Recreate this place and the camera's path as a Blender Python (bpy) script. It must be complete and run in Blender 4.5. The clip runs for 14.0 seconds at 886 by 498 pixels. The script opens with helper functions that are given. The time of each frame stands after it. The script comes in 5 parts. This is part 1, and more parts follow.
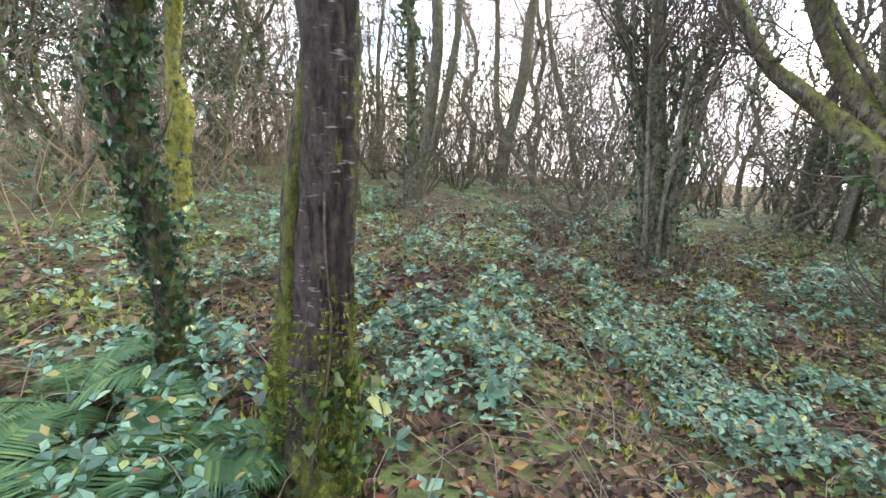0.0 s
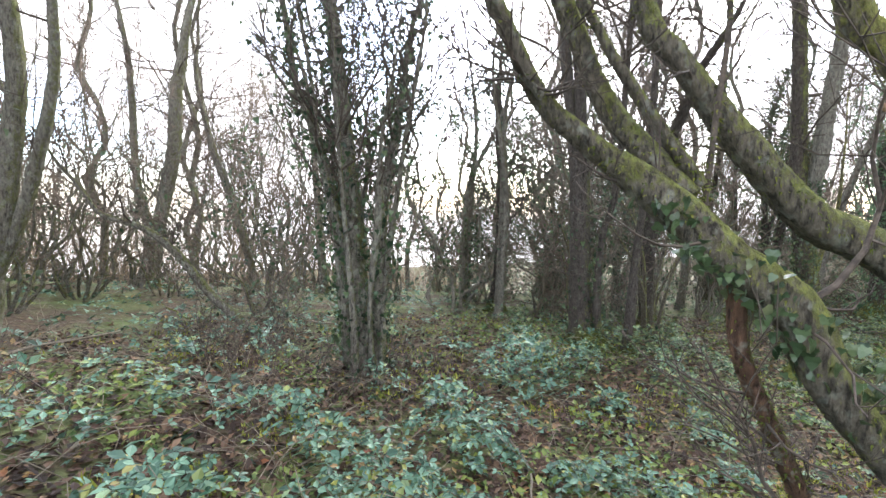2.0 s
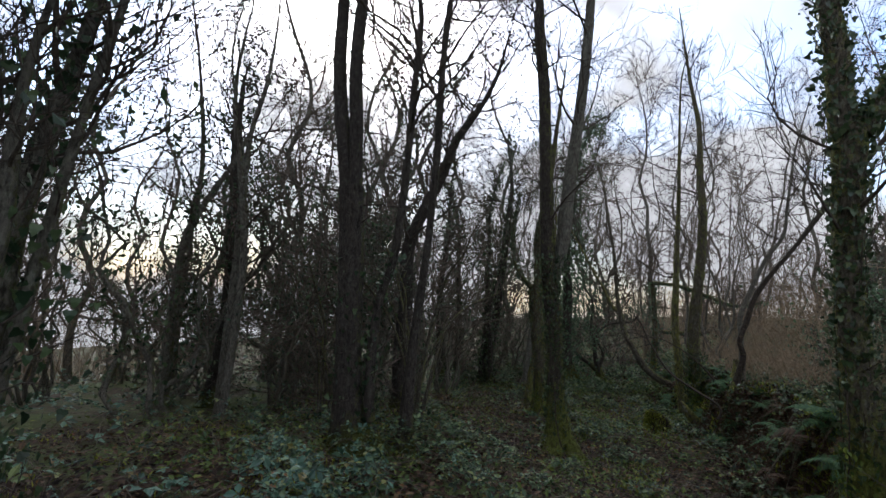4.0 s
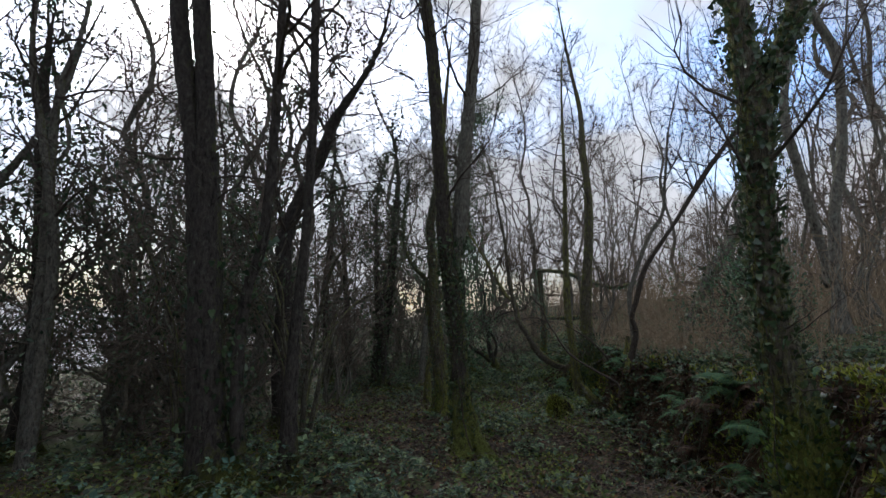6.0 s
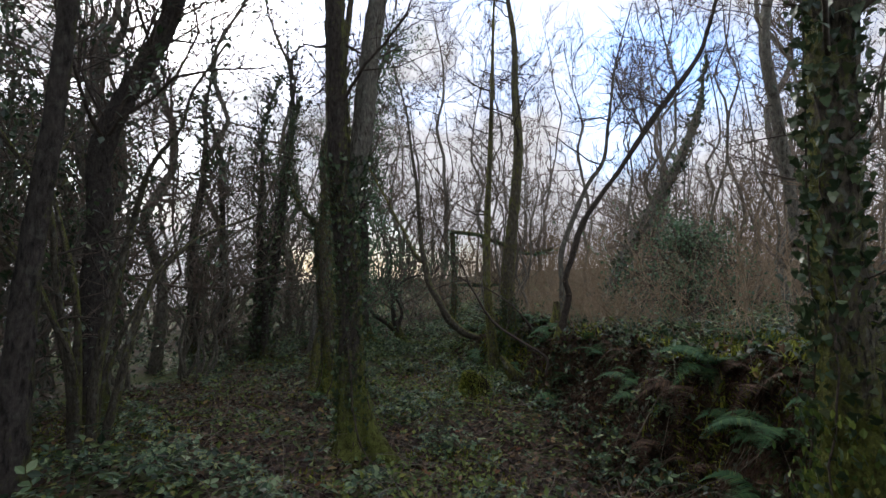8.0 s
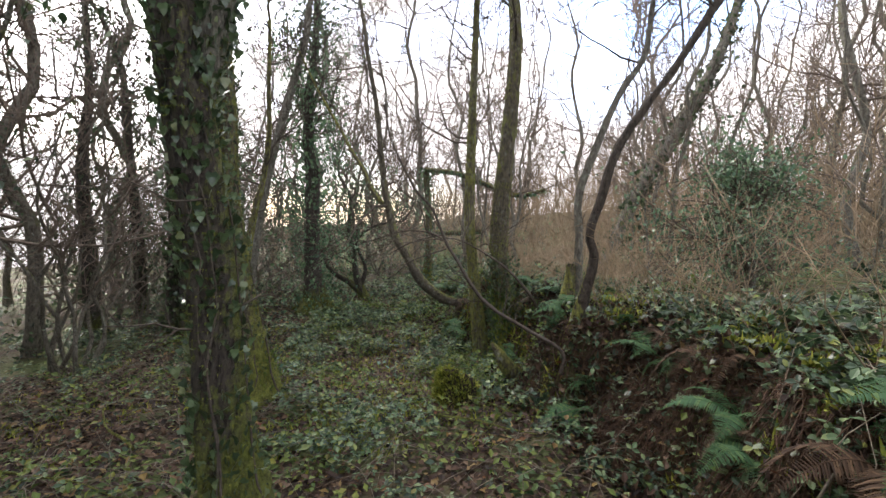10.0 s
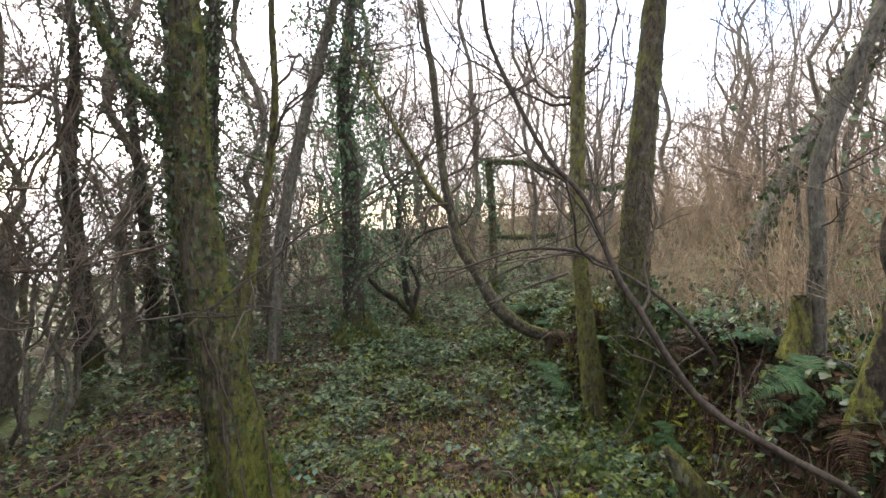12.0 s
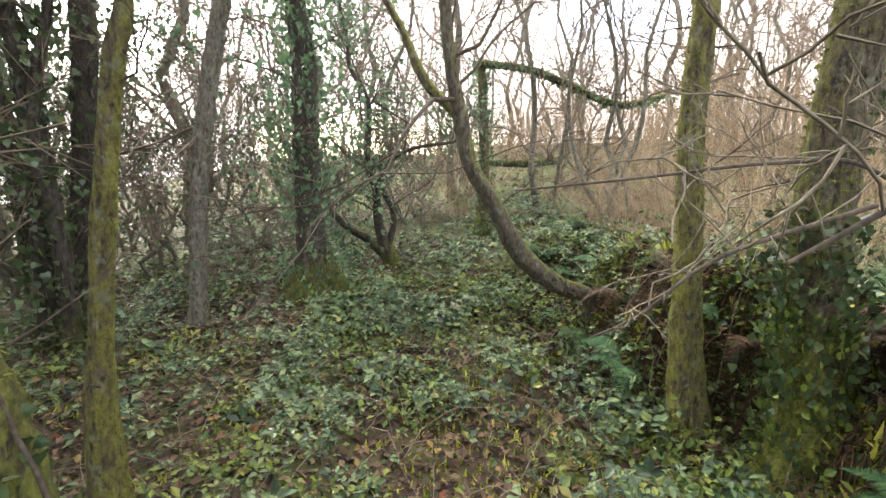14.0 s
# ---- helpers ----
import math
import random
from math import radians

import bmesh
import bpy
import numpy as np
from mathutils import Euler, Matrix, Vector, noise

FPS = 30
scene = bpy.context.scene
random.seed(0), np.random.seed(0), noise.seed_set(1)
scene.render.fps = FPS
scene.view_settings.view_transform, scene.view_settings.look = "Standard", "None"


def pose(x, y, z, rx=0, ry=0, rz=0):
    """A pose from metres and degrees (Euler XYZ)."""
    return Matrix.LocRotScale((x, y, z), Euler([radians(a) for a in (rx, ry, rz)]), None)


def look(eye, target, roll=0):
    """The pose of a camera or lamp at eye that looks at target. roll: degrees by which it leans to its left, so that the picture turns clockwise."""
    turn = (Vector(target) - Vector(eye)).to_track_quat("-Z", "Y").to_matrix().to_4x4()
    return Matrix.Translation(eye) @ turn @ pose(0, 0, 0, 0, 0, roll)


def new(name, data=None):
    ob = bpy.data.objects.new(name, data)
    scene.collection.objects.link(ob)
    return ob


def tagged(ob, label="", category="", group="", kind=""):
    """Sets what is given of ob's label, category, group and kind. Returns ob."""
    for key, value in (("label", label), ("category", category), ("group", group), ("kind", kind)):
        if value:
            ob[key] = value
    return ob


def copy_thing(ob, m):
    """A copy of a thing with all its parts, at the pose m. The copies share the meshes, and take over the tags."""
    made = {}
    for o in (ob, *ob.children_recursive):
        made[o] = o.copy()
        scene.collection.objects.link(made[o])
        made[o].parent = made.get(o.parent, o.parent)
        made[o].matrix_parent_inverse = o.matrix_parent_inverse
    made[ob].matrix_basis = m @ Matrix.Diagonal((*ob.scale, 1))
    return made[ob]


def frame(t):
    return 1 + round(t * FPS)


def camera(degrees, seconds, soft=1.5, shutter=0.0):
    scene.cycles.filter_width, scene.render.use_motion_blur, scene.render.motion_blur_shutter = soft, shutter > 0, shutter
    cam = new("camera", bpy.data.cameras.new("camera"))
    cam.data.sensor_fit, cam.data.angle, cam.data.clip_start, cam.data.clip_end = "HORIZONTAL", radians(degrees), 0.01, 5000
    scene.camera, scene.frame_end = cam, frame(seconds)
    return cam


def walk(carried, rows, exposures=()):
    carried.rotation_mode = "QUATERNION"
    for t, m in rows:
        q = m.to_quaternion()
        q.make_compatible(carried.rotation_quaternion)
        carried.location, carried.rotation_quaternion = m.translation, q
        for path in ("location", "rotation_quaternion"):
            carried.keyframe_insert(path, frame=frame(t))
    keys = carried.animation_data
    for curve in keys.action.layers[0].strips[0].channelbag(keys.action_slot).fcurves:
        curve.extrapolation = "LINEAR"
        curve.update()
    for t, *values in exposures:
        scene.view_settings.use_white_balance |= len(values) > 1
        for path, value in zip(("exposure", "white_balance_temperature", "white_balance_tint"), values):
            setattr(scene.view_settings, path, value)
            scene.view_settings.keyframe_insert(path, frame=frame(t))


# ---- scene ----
cam = camera(85.7, 14.0)
PATH = [
    (0, (1.263, 0.558, 1.991), (0.913, 2.446, 1.432), 0.4),
    (0.5, (1.187, 0.723, 1.951), (0.959, 2.668, 1.543), 3.4),
    (1, (1.179, 1.315, 1.917), (1.219, 3.269, 1.492), 2.5),
    (1.5, (1.192, 1.529, 1.929), (1.606, 3.403, 1.367), 2.4),
    (2, (1.264, 1.951, 1.824), (2.185, 3.719, 1.654), 1.1),
    (2.5, (1.391, 2.468, 1.688), (2.702, 3.975, 1.792), -0.9),
    (3, (1.463, 3.052, 1.642), (3.009, 4.315, 1.76), 0.8),
    (3.2, (1.596, 3.165, 1.661), (3.186, 4.369, 1.804), 1.6),
    (5.3, (2.471, 4.006, 1.467), (4.345, 4.678, 1.654), 1.8),
    (5.5, (2.598, 4.008, 1.46), (4.483, 4.645, 1.663), 0.8),
    (6, (2.752, 4.011, 1.457), (4.664, 4.559, 1.669), -0.5),
    (6.5, (3.24, 4.129, 1.361), (5.197, 4.492, 1.558), -0.1),
    (7, (3.516, 4.172, 1.385), (5.49, 4.438, 1.565), 0.9),
    (7.5, (4.064, 4.243, 1.289), (6.05, 4.441, 1.42), 1.1),
    (8, (4.528, 4.341, 1.208), (6.518, 4.514, 1.301), 1.4),
    (8.2, (4.759, 4.383, 1.22), (6.751, 4.542, 1.294), 1.9),
    (10.3, (7.077, 4.43, 1.326), (9.069, 4.514, 1.161), 0.6),
    (10.5, (7.264, 4.456, 1.377), (9.254, 4.564, 1.212), 0.1),
    (11, (7.885, 4.685, 1.284), (9.871, 4.875, 1.144), -0.1),
    (11.5, (8.347, 4.79, 1.248), (10.33, 5.02, 1.113), -0.0),
    (12, (8.908, 4.93, 1.275), (10.886, 5.197, 1.139), -0.6),
    (12.5, (9.356, 5.152, 1.226), (11.326, 5.456, 1.064), 0.2),
    (13, (9.822, 5.233, 1.115), (11.791, 5.427, 0.824), -0.1),
    (13.5, (10.286, 5.381, 1.117), (12.24, 5.518, 0.71), -0.3),
    (14, (10.651, 5.531, 1.04), (12.606, 5.616, 0.63), 1.1),
]
walk(cam, [(t, look(eye, target, roll)) for t, eye, target, roll in PATH], [(0, 1.2, 6500, 6), (1.5, 0.9, 6500, 6), (2.0, 1.25, 6450, 6), (2.5, 0.05, 6350, 6), (3.0, -0.4, 6250, 6), (3.2, -0.55, 6250, 6), (5.3, -1.1, 6100, 5), (8.2, -0.6, 6400, 8), (10.3, 0.65, 6900, 9), (12.5, 0.8, 7000, 9), (13.2, 0.95, 7200, 8), (14.0, 1.6, 7300, 6)])

# ---- sky and sun: thin bright cloud with a few blue gaps ----
SUN_AZ, SUN_EL = radians(48), radians(32)
world = bpy.data.worlds.new("woodland_sky")
world.use_nodes = True
scene.world = world
wt = world.node_tree
sky = wt.nodes.new("ShaderNodeTexSky")
sky.sky_type, sky.sun_disc = "NISHITA", False
sky.sun_elevation, sky.sun_rotation = SUN_EL, SUN_AZ
sky.air_density, sky.dust_density, sky.ozone_density = 1.0, 1.5, 1.2
wco = wt.nodes.new("ShaderNodeTexCoord")
wmap = wt.nodes.new("ShaderNodeMapping")
wmap.inputs["Scale"].default_value = (1.0, 1.0, 1.7)
wmap.inputs["Location"].default_value = (0.35, 0.2, 0.1)
wnoise = wt.nodes.new("ShaderNodeTexNoise")
wnoise.inputs["Scale"].default_value, wnoise.inputs["Detail"].default_value = 1.9, 6.0
wramp = wt.nodes.new("ShaderNodeValToRGB")
wramp.color_ramp.elements[0].position, wramp.color_ramp.elements[1].position = 0.36, 0.5
wmix = wt.nodes.new("ShaderNodeMixRGB")
wmix.inputs[2].default_value = (13.0, 12.6, 13.4, 1)
wt.links.new(wco.outputs["Generated"], wmap.inputs[0])
wt.links.new(wmap.outputs[0], wnoise.inputs["Vector"])
wt.links.new(wnoise.outputs["Fac"], wramp.inputs[0])
wt.links.new(wramp.outputs[0], wmix.inputs[0])
wgain = wt.nodes.new("ShaderNodeMixRGB")
wgain.blend_type = "MULTIPLY"
wgain.inputs[0].default_value, wgain.inputs[2].default_value = 1.0, (5.9, 6.2, 7.0, 1)
wt.links.new(sky.outputs[0], wgain.inputs[1])
wt.links.new(wgain.outputs[0], wmix.inputs[1])
wt.links.new(wmix.outputs[0], wt.nodes["Background"].inputs[0])
wt.nodes["Background"].inputs[1].default_value = 0.135

sun_data = bpy.data.lights.new("sun", "SUN")
sun_data.energy, sun_data.angle, sun_data.color = 3.2, radians(16), (1.0, 0.95, 0.87)
sun = new("sun", sun_data)
sun.matrix_world = look((0, 0, 30), (-math.sin(SUN_AZ) * math.cos(SUN_EL), -math.cos(SUN_AZ) * math.cos(SUN_EL), 30 - math.sin(SUN_EL)))

# ---- materials ----
def material(name, rough=0.8, spec=0.3):
    m = bpy.data.materials.new(name)
    m.use_nodes = True
    b = m.node_tree.nodes["Principled BSDF"]
    b.inputs["Roughness"].default_value = rough
    b.inputs["Specular IOR Level"].default_value = spec
    return m, m.node_tree, b


def coords(nt, scale):
    c, p = nt.nodes.new("ShaderNodeTexCoord"), nt.nodes.new("ShaderNodeMapping")
    p.inputs["Scale"].default_value = scale
    nt.links.new(c.outputs["Object"], p.inputs[0])
    return p.outputs[0]


def noise_tex(nt, vec, scale, detail=6.0, rough=0.6):
    n = nt.nodes.new("ShaderNodeTexNoise")
    n.inputs["Scale"].default_value, n.inputs["Detail"].default_value, n.inputs["Roughness"].default_value = scale, detail, rough
    nt.links.new(vec, n.inputs["Vector"])
    return n.outputs["Fac"]


def ramp(nt, fac, stops):
    r = nt.nodes.new("ShaderNodeValToRGB")
    el = r.color_ramp.elements
    while len(el) < len(stops):
        el.new(0.5)
    for e, (p, c) in zip(el, stops):
        e.position, e.color = p, (*c, 1)
    nt.links.new(fac, r.inputs[0])
    return r.outputs[0]


def blend(nt, fac, a, b, how="MIX"):
    m = nt.nodes.new("ShaderNodeMixRGB")
    m.blend_type = how
    for s, v in ((m.inputs[0], fac), (m.inputs[1], a), (m.inputs[2], b)):
        if isinstance(v, (int, float)):
            s.default_value = v
        elif isinstance(v, tuple):
            s.default_value = (*v, 1)
        else:
            nt.links.new(v, s)
    return m.outputs[0]


def relief(nt, b, height, strength, dist=0.01):
    u = nt.nodes.new("ShaderNodeBump")
    u.inputs["Strength"].default_value, u.inputs["Distance"].default_value = strength, dist
    nt.links.new(height, u.inputs["Height"])
    nt.links.new(u.outputs[0], b.inputs["Normal"])


def bark(name, dark, light, moss=0.5, mossy=((0.025, 0.036, 0.008), (0.15, 0.16, 0.03)), plates=1.0, foot=0.0, lichened=0.6):
    m, nt, b = material(name, 0.85, 0.25)
    fine = noise_tex(nt, coords(nt, (26, 26, 13)), 1.6, 8, 0.72)
    wide = noise_tex(nt, coords(nt, (5, 5, 3.0)), 1.3, 5)
    ridge = noise_tex(nt, coords(nt, (26 * plates, 26 * plates, 7.5 * plates)), 1.7, 8, 0.66)
    crack = ramp(nt, ridge, [(0.36, (0.28, 0.27, 0.26)), (0.47, (0.85, 0.85, 0.85)), (0.62, (1, 1, 1)), (0.72, (0.6, 0.6, 0.6))])
    base = ramp(nt, fine, [(0.3, dark), (0.72, light)])
    base = blend(nt, 0.9, base, crack, "MULTIPLY")
    lichen = ramp(nt, noise_tex(nt, coords(nt, (9, 9, 7)), 2.0, 3), [(0.56, (0, 0, 0)), (0.66, (lichened,) * 3)])
    base = blend(nt, lichen, base, (0.25, 0.26, 0.21))
    streak = noise_tex(nt, coords(nt, (18, 18, 14)), 1.2, 7, 0.78)
    cover = blend(nt, 0.3, blend(nt, 0.6, wide, streak), ridge)
    sides = nt.nodes.new("ShaderNodeNewGeometry")
    facing = nt.nodes.new("ShaderNodeSeparateXYZ")
    nt.links.new(sides.outputs["Normal"], facing.inputs[0])
    skyward = nt.nodes.new("ShaderNodeMath")
    skyward.operation = "ADD"
    nt.links.new(facing.outputs["X"], skyward.inputs[0])
    nt.links.new(facing.outputs["Z"], skyward.inputs[1])
    north = nt.nodes.new("ShaderNodeMapRange")
    nt.links.new(skyward.outputs[0], north.inputs["Value"])
    for k, v in zip(("From Min", "From Max", "To Min", "To Max"), (-1.0, 1.3, 0.0, 0.2)):
        north.inputs[k].default_value = v
    cover = blend(nt, 1.0, cover, north.outputs[0], "ADD")
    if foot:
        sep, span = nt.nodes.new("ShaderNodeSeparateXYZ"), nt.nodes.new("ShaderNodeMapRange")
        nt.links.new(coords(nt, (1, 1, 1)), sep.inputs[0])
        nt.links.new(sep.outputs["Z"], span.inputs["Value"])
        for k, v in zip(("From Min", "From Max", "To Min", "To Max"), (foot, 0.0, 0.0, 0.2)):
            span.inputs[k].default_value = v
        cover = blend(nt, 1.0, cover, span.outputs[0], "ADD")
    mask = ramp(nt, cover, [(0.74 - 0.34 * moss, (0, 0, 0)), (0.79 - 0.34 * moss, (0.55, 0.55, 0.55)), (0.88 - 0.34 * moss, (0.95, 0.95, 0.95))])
    tuft = noise_tex(nt, coords(nt, (46, 46, 38)), 1.5, 7, 0.78)
    green = ramp(nt, tuft, [(0.25, mossy[0]), (0.75, mossy[1])])
    hollow = ramp(nt, noise_tex(nt, coords(nt, (17, 17, 10)), 1.5, 6, 0.72), [(0.36, (0.3, 0.27, 0.22)), (0.5, (0.85, 0.85, 0.8)), (0.68, (1.25, 1.3, 1.2))])
    green = blend(nt, 0.85, green, hollow, "MULTIPLY")
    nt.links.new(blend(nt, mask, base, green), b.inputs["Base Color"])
    relief(nt, b, blend(nt, mask, blend(nt, 0.5, crack, fine), blend(nt, 0.5, tuft, hollow)), 1.0, 0.035)
    return m


def flecked_bark(name):
    """Dark bark with short pale flecks across it, moss in patches."""
    m = bark(name, (0.018, 0.014, 0.013), (0.085, 0.066, 0.06), 0.2, ((0.04, 0.055, 0.01), (0.26, 0.28, 0.05)), 1.0, 0.9, 0.08)
    nt = m.node_tree
    b = nt.nodes["Principled BSDF"]
    old = b.inputs["Base Color"].links[0].from_socket
    fleck = ramp(nt, noise_tex(nt, coords(nt, (20, 20, 85)), 1.0, 3, 0.5), [(0.62, (0, 0, 0)), (0.7, (0.8, 0.8, 0.8))])
    where = ramp(nt, noise_tex(nt, coords(nt, (5, 5, 4)), 1.0, 3), [(0.42, (0, 0, 0)), (0.58, (1, 1, 1))])
    nt.links.new(blend(nt, blend(nt, 1.0, fleck, where, "MULTIPLY"), old, (0.36, 0.33, 0.34)), b.inputs["Base Color"])
    return m


def leaf(name, stops, rough=0.42, spec=0.5, glow=0.22, patch=0.35):
    m, nt, b = material(name, rough, spec)
    g = nt.nodes.new("ShaderNodeNewGeometry")
    c = ramp(nt, g.outputs["Random Per Island"], stops)
    n = noise_tex(nt, coords(nt, (1, 1, 1)), 34, 4)
    c = blend(nt, patch, c, ramp(nt, n, [(0.3, (0.45, 0.45, 0.42)), (0.7, (1.0, 1.0, 1.0))]), "MULTIPLY")
    nt.links.new(c, b.inputs["Base Color"])
    relief(nt, b, noise_tex(nt, coords(nt, (1, 1, 1)), 120, 2), 0.25, 0.004)
    t, x = nt.nodes.new("ShaderNodeBsdfTranslucent"), nt.nodes.new("ShaderNodeMixShader")
    nt.links.new(c, t.inputs[0])
    x.inputs[0].default_value = glow
    nt.links.new(b.outputs[0], x.inputs[1])
    nt.links.new(t.outputs[0], x.inputs[2])
    nt.links.new(x.outputs[0], nt.nodes["Material Output"].inputs[0])
    return m


def mottled(name, a, c, scale=30, rough=0.9, bump=0.6, dist=0.01):
    m, nt, b = material(name, rough, 0.2)
    n = noise_tex(nt, coords(nt, (1, 1, 1)), scale, 7, 0.65)
    w = noise_tex(nt, coords(nt, (1, 1, 1)), scale * 0.12, 3)
    col = blend(nt, 0.5, ramp(nt, n, [(0.3, a), (0.72, c)]), ramp(nt, w, [(0.35, (0.55, 0.55, 0.55)), (0.65, (1.1, 1.1, 1.1))]), "MULTIPLY")
    nt.links.new(col, b.inputs["Base Color"])
    relief(nt, b, n, bump, dist)
    return m


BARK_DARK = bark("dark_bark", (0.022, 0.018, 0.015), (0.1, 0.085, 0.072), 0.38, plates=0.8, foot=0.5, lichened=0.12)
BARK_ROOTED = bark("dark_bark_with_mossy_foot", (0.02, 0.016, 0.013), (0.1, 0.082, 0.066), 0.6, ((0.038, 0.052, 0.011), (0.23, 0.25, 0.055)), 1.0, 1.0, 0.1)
BARK_FLECK = flecked_bark("flecked_dark_bark")
BARK_GREY = bark("grey_bark", (0.07, 0.064, 0.052), (0.25, 0.23, 0.19), 0.42)
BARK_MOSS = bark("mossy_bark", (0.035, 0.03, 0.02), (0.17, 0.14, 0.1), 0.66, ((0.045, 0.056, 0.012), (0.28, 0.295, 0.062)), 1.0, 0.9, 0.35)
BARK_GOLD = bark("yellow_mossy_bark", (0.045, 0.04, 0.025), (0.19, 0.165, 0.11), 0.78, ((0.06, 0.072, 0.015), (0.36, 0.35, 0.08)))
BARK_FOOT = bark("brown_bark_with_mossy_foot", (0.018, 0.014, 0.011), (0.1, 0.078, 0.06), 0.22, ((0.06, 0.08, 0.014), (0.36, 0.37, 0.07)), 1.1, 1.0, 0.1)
BARK_LEAN = bark("mossy_grey_bark", (0.035, 0.03, 0.022), (0.19, 0.165, 0.125), 0.56, ((0.04, 0.055, 0.012), (0.27, 0.28, 0.06)), 1.3, 0.0, 0.4)
BARK_RED = bark("reddish_bark", (0.045, 0.025, 0.016), (0.19, 0.105, 0.066), 0.5, plates=1.6)
BARK_FAR = bark("far_bark", (0.08, 0.072, 0.058), (0.27, 0.245, 0.2), 0.42)
TWIG = mottled("twig_bark", (0.03, 0.024, 0.02), (0.125, 0.1, 0.08), 40, 0.8, 0.2)
TWIG_PALE = mottled("pale_twig_bark", (0.09, 0.075, 0.055), (0.26, 0.225, 0.17), 40, 0.8, 0.2)
TWIG_BROWN = mottled("brown_scrub_bark", (0.15, 0.108, 0.07), (0.4, 0.305, 0.205), 6, 0.85, 0.2)
TWIG_GREY = mottled("grey_scrub_bark", (0.09, 0.07, 0.055), (0.26, 0.205, 0.165), 6, 0.85, 0.2)
ROOTS = mottled("root_and_dead_strand", (0.025, 0.015, 0.01), (0.13, 0.078, 0.05), 12, 0.85, 0.3)
DEADWOOD = mottled("torn_wood", (0.16, 0.1, 0.06), (0.5, 0.36, 0.24), 25, 0.8, 0.5)
IVY = leaf("ivy_leaf", [(0.0, (0.02, 0.04, 0.018)), (0.5, (0.05, 0.085, 0.035)), (0.85, (0.09, 0.135, 0.06)), (1.0, (0.16, 0.18, 0.09))], 0.34, 0.6, 0.12)
IVY_DEEP = leaf("dark_ivy_leaf", [(0.0, (0.014, 0.032, 0.016)), (0.6, (0.045, 0.085, 0.038)), (1.0, (0.11, 0.16, 0.07))], 0.28, 0.6, 0.3)
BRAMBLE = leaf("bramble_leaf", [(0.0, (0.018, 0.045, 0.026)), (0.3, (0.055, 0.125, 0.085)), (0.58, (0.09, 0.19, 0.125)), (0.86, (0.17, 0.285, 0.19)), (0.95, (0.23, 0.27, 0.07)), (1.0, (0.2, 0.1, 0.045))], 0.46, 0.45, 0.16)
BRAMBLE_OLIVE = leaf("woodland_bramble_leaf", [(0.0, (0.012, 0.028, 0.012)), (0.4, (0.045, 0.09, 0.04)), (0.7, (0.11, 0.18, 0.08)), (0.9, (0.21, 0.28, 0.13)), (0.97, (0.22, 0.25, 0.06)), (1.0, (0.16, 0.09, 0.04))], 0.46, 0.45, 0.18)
LITTER = leaf("fallen_leaf", [(0.0, (0.0156, 0.0101, 0.00702)), (0.4, (0.0429, 0.025, 0.0172)), (0.7, (0.0936, 0.0562, 0.0359)), (0.9, (0.179, 0.117, 0.0741)), (0.97, (0.257, 0.179, 0.0624)), (1.0, (0.156, 0.0468, 0.0273))], 0.6, 0.22, 0.1)
FERN = leaf("fern_frond", [(0.0, (0.035, 0.0875, 0.0394)), (0.6, (0.07, 0.149, 0.0612)), (1.0, (0.131, 0.201, 0.07))], 0.62, 0.25, 0.25)
FERN_DEAD = leaf("withered_fern", [(0.0, (0.035, 0.022, 0.014)), (0.6, (0.085, 0.052, 0.032)), (1.0, (0.17, 0.11, 0.065))], 0.7, 0.2, 0.15)
HOLLY = leaf("evergreen_leaf", [(0.0, (0.04, 0.09, 0.05)), (0.6, (0.1, 0.19, 0.1)), (1.0, (0.19, 0.29, 0.15))], 0.35, 0.6, 0.28)
MOSS = leaf("moss_tuft", [(0.0, (0.1, 0.13, 0.018)), (0.6, (0.26, 0.29, 0.045)), (1.0, (0.43, 0.43, 0.09))], 0.8, 0.2, 0.25)
MOSS_TRUNK = leaf("trunk_moss", [(0.0, (0.035, 0.05, 0.01)), (0.6, (0.11, 0.13, 0.025)), (1.0, (0.26, 0.26, 0.06))], 0.85, 0.15, 0.2)
HERB = leaf("small_green_leaf", [(0.0, (0.0432, 0.0864, 0.0216)), (0.5, (0.122, 0.18, 0.0396)), (0.9, (0.202, 0.252, 0.0504)), (1.0, (0.238, 0.245, 0.0504))], 0.5, 0.4, 0.3)
HOLLOW = mottled("rotten_wood", (0.008, 0.006, 0.005), (0.05, 0.035, 0.025), 25)


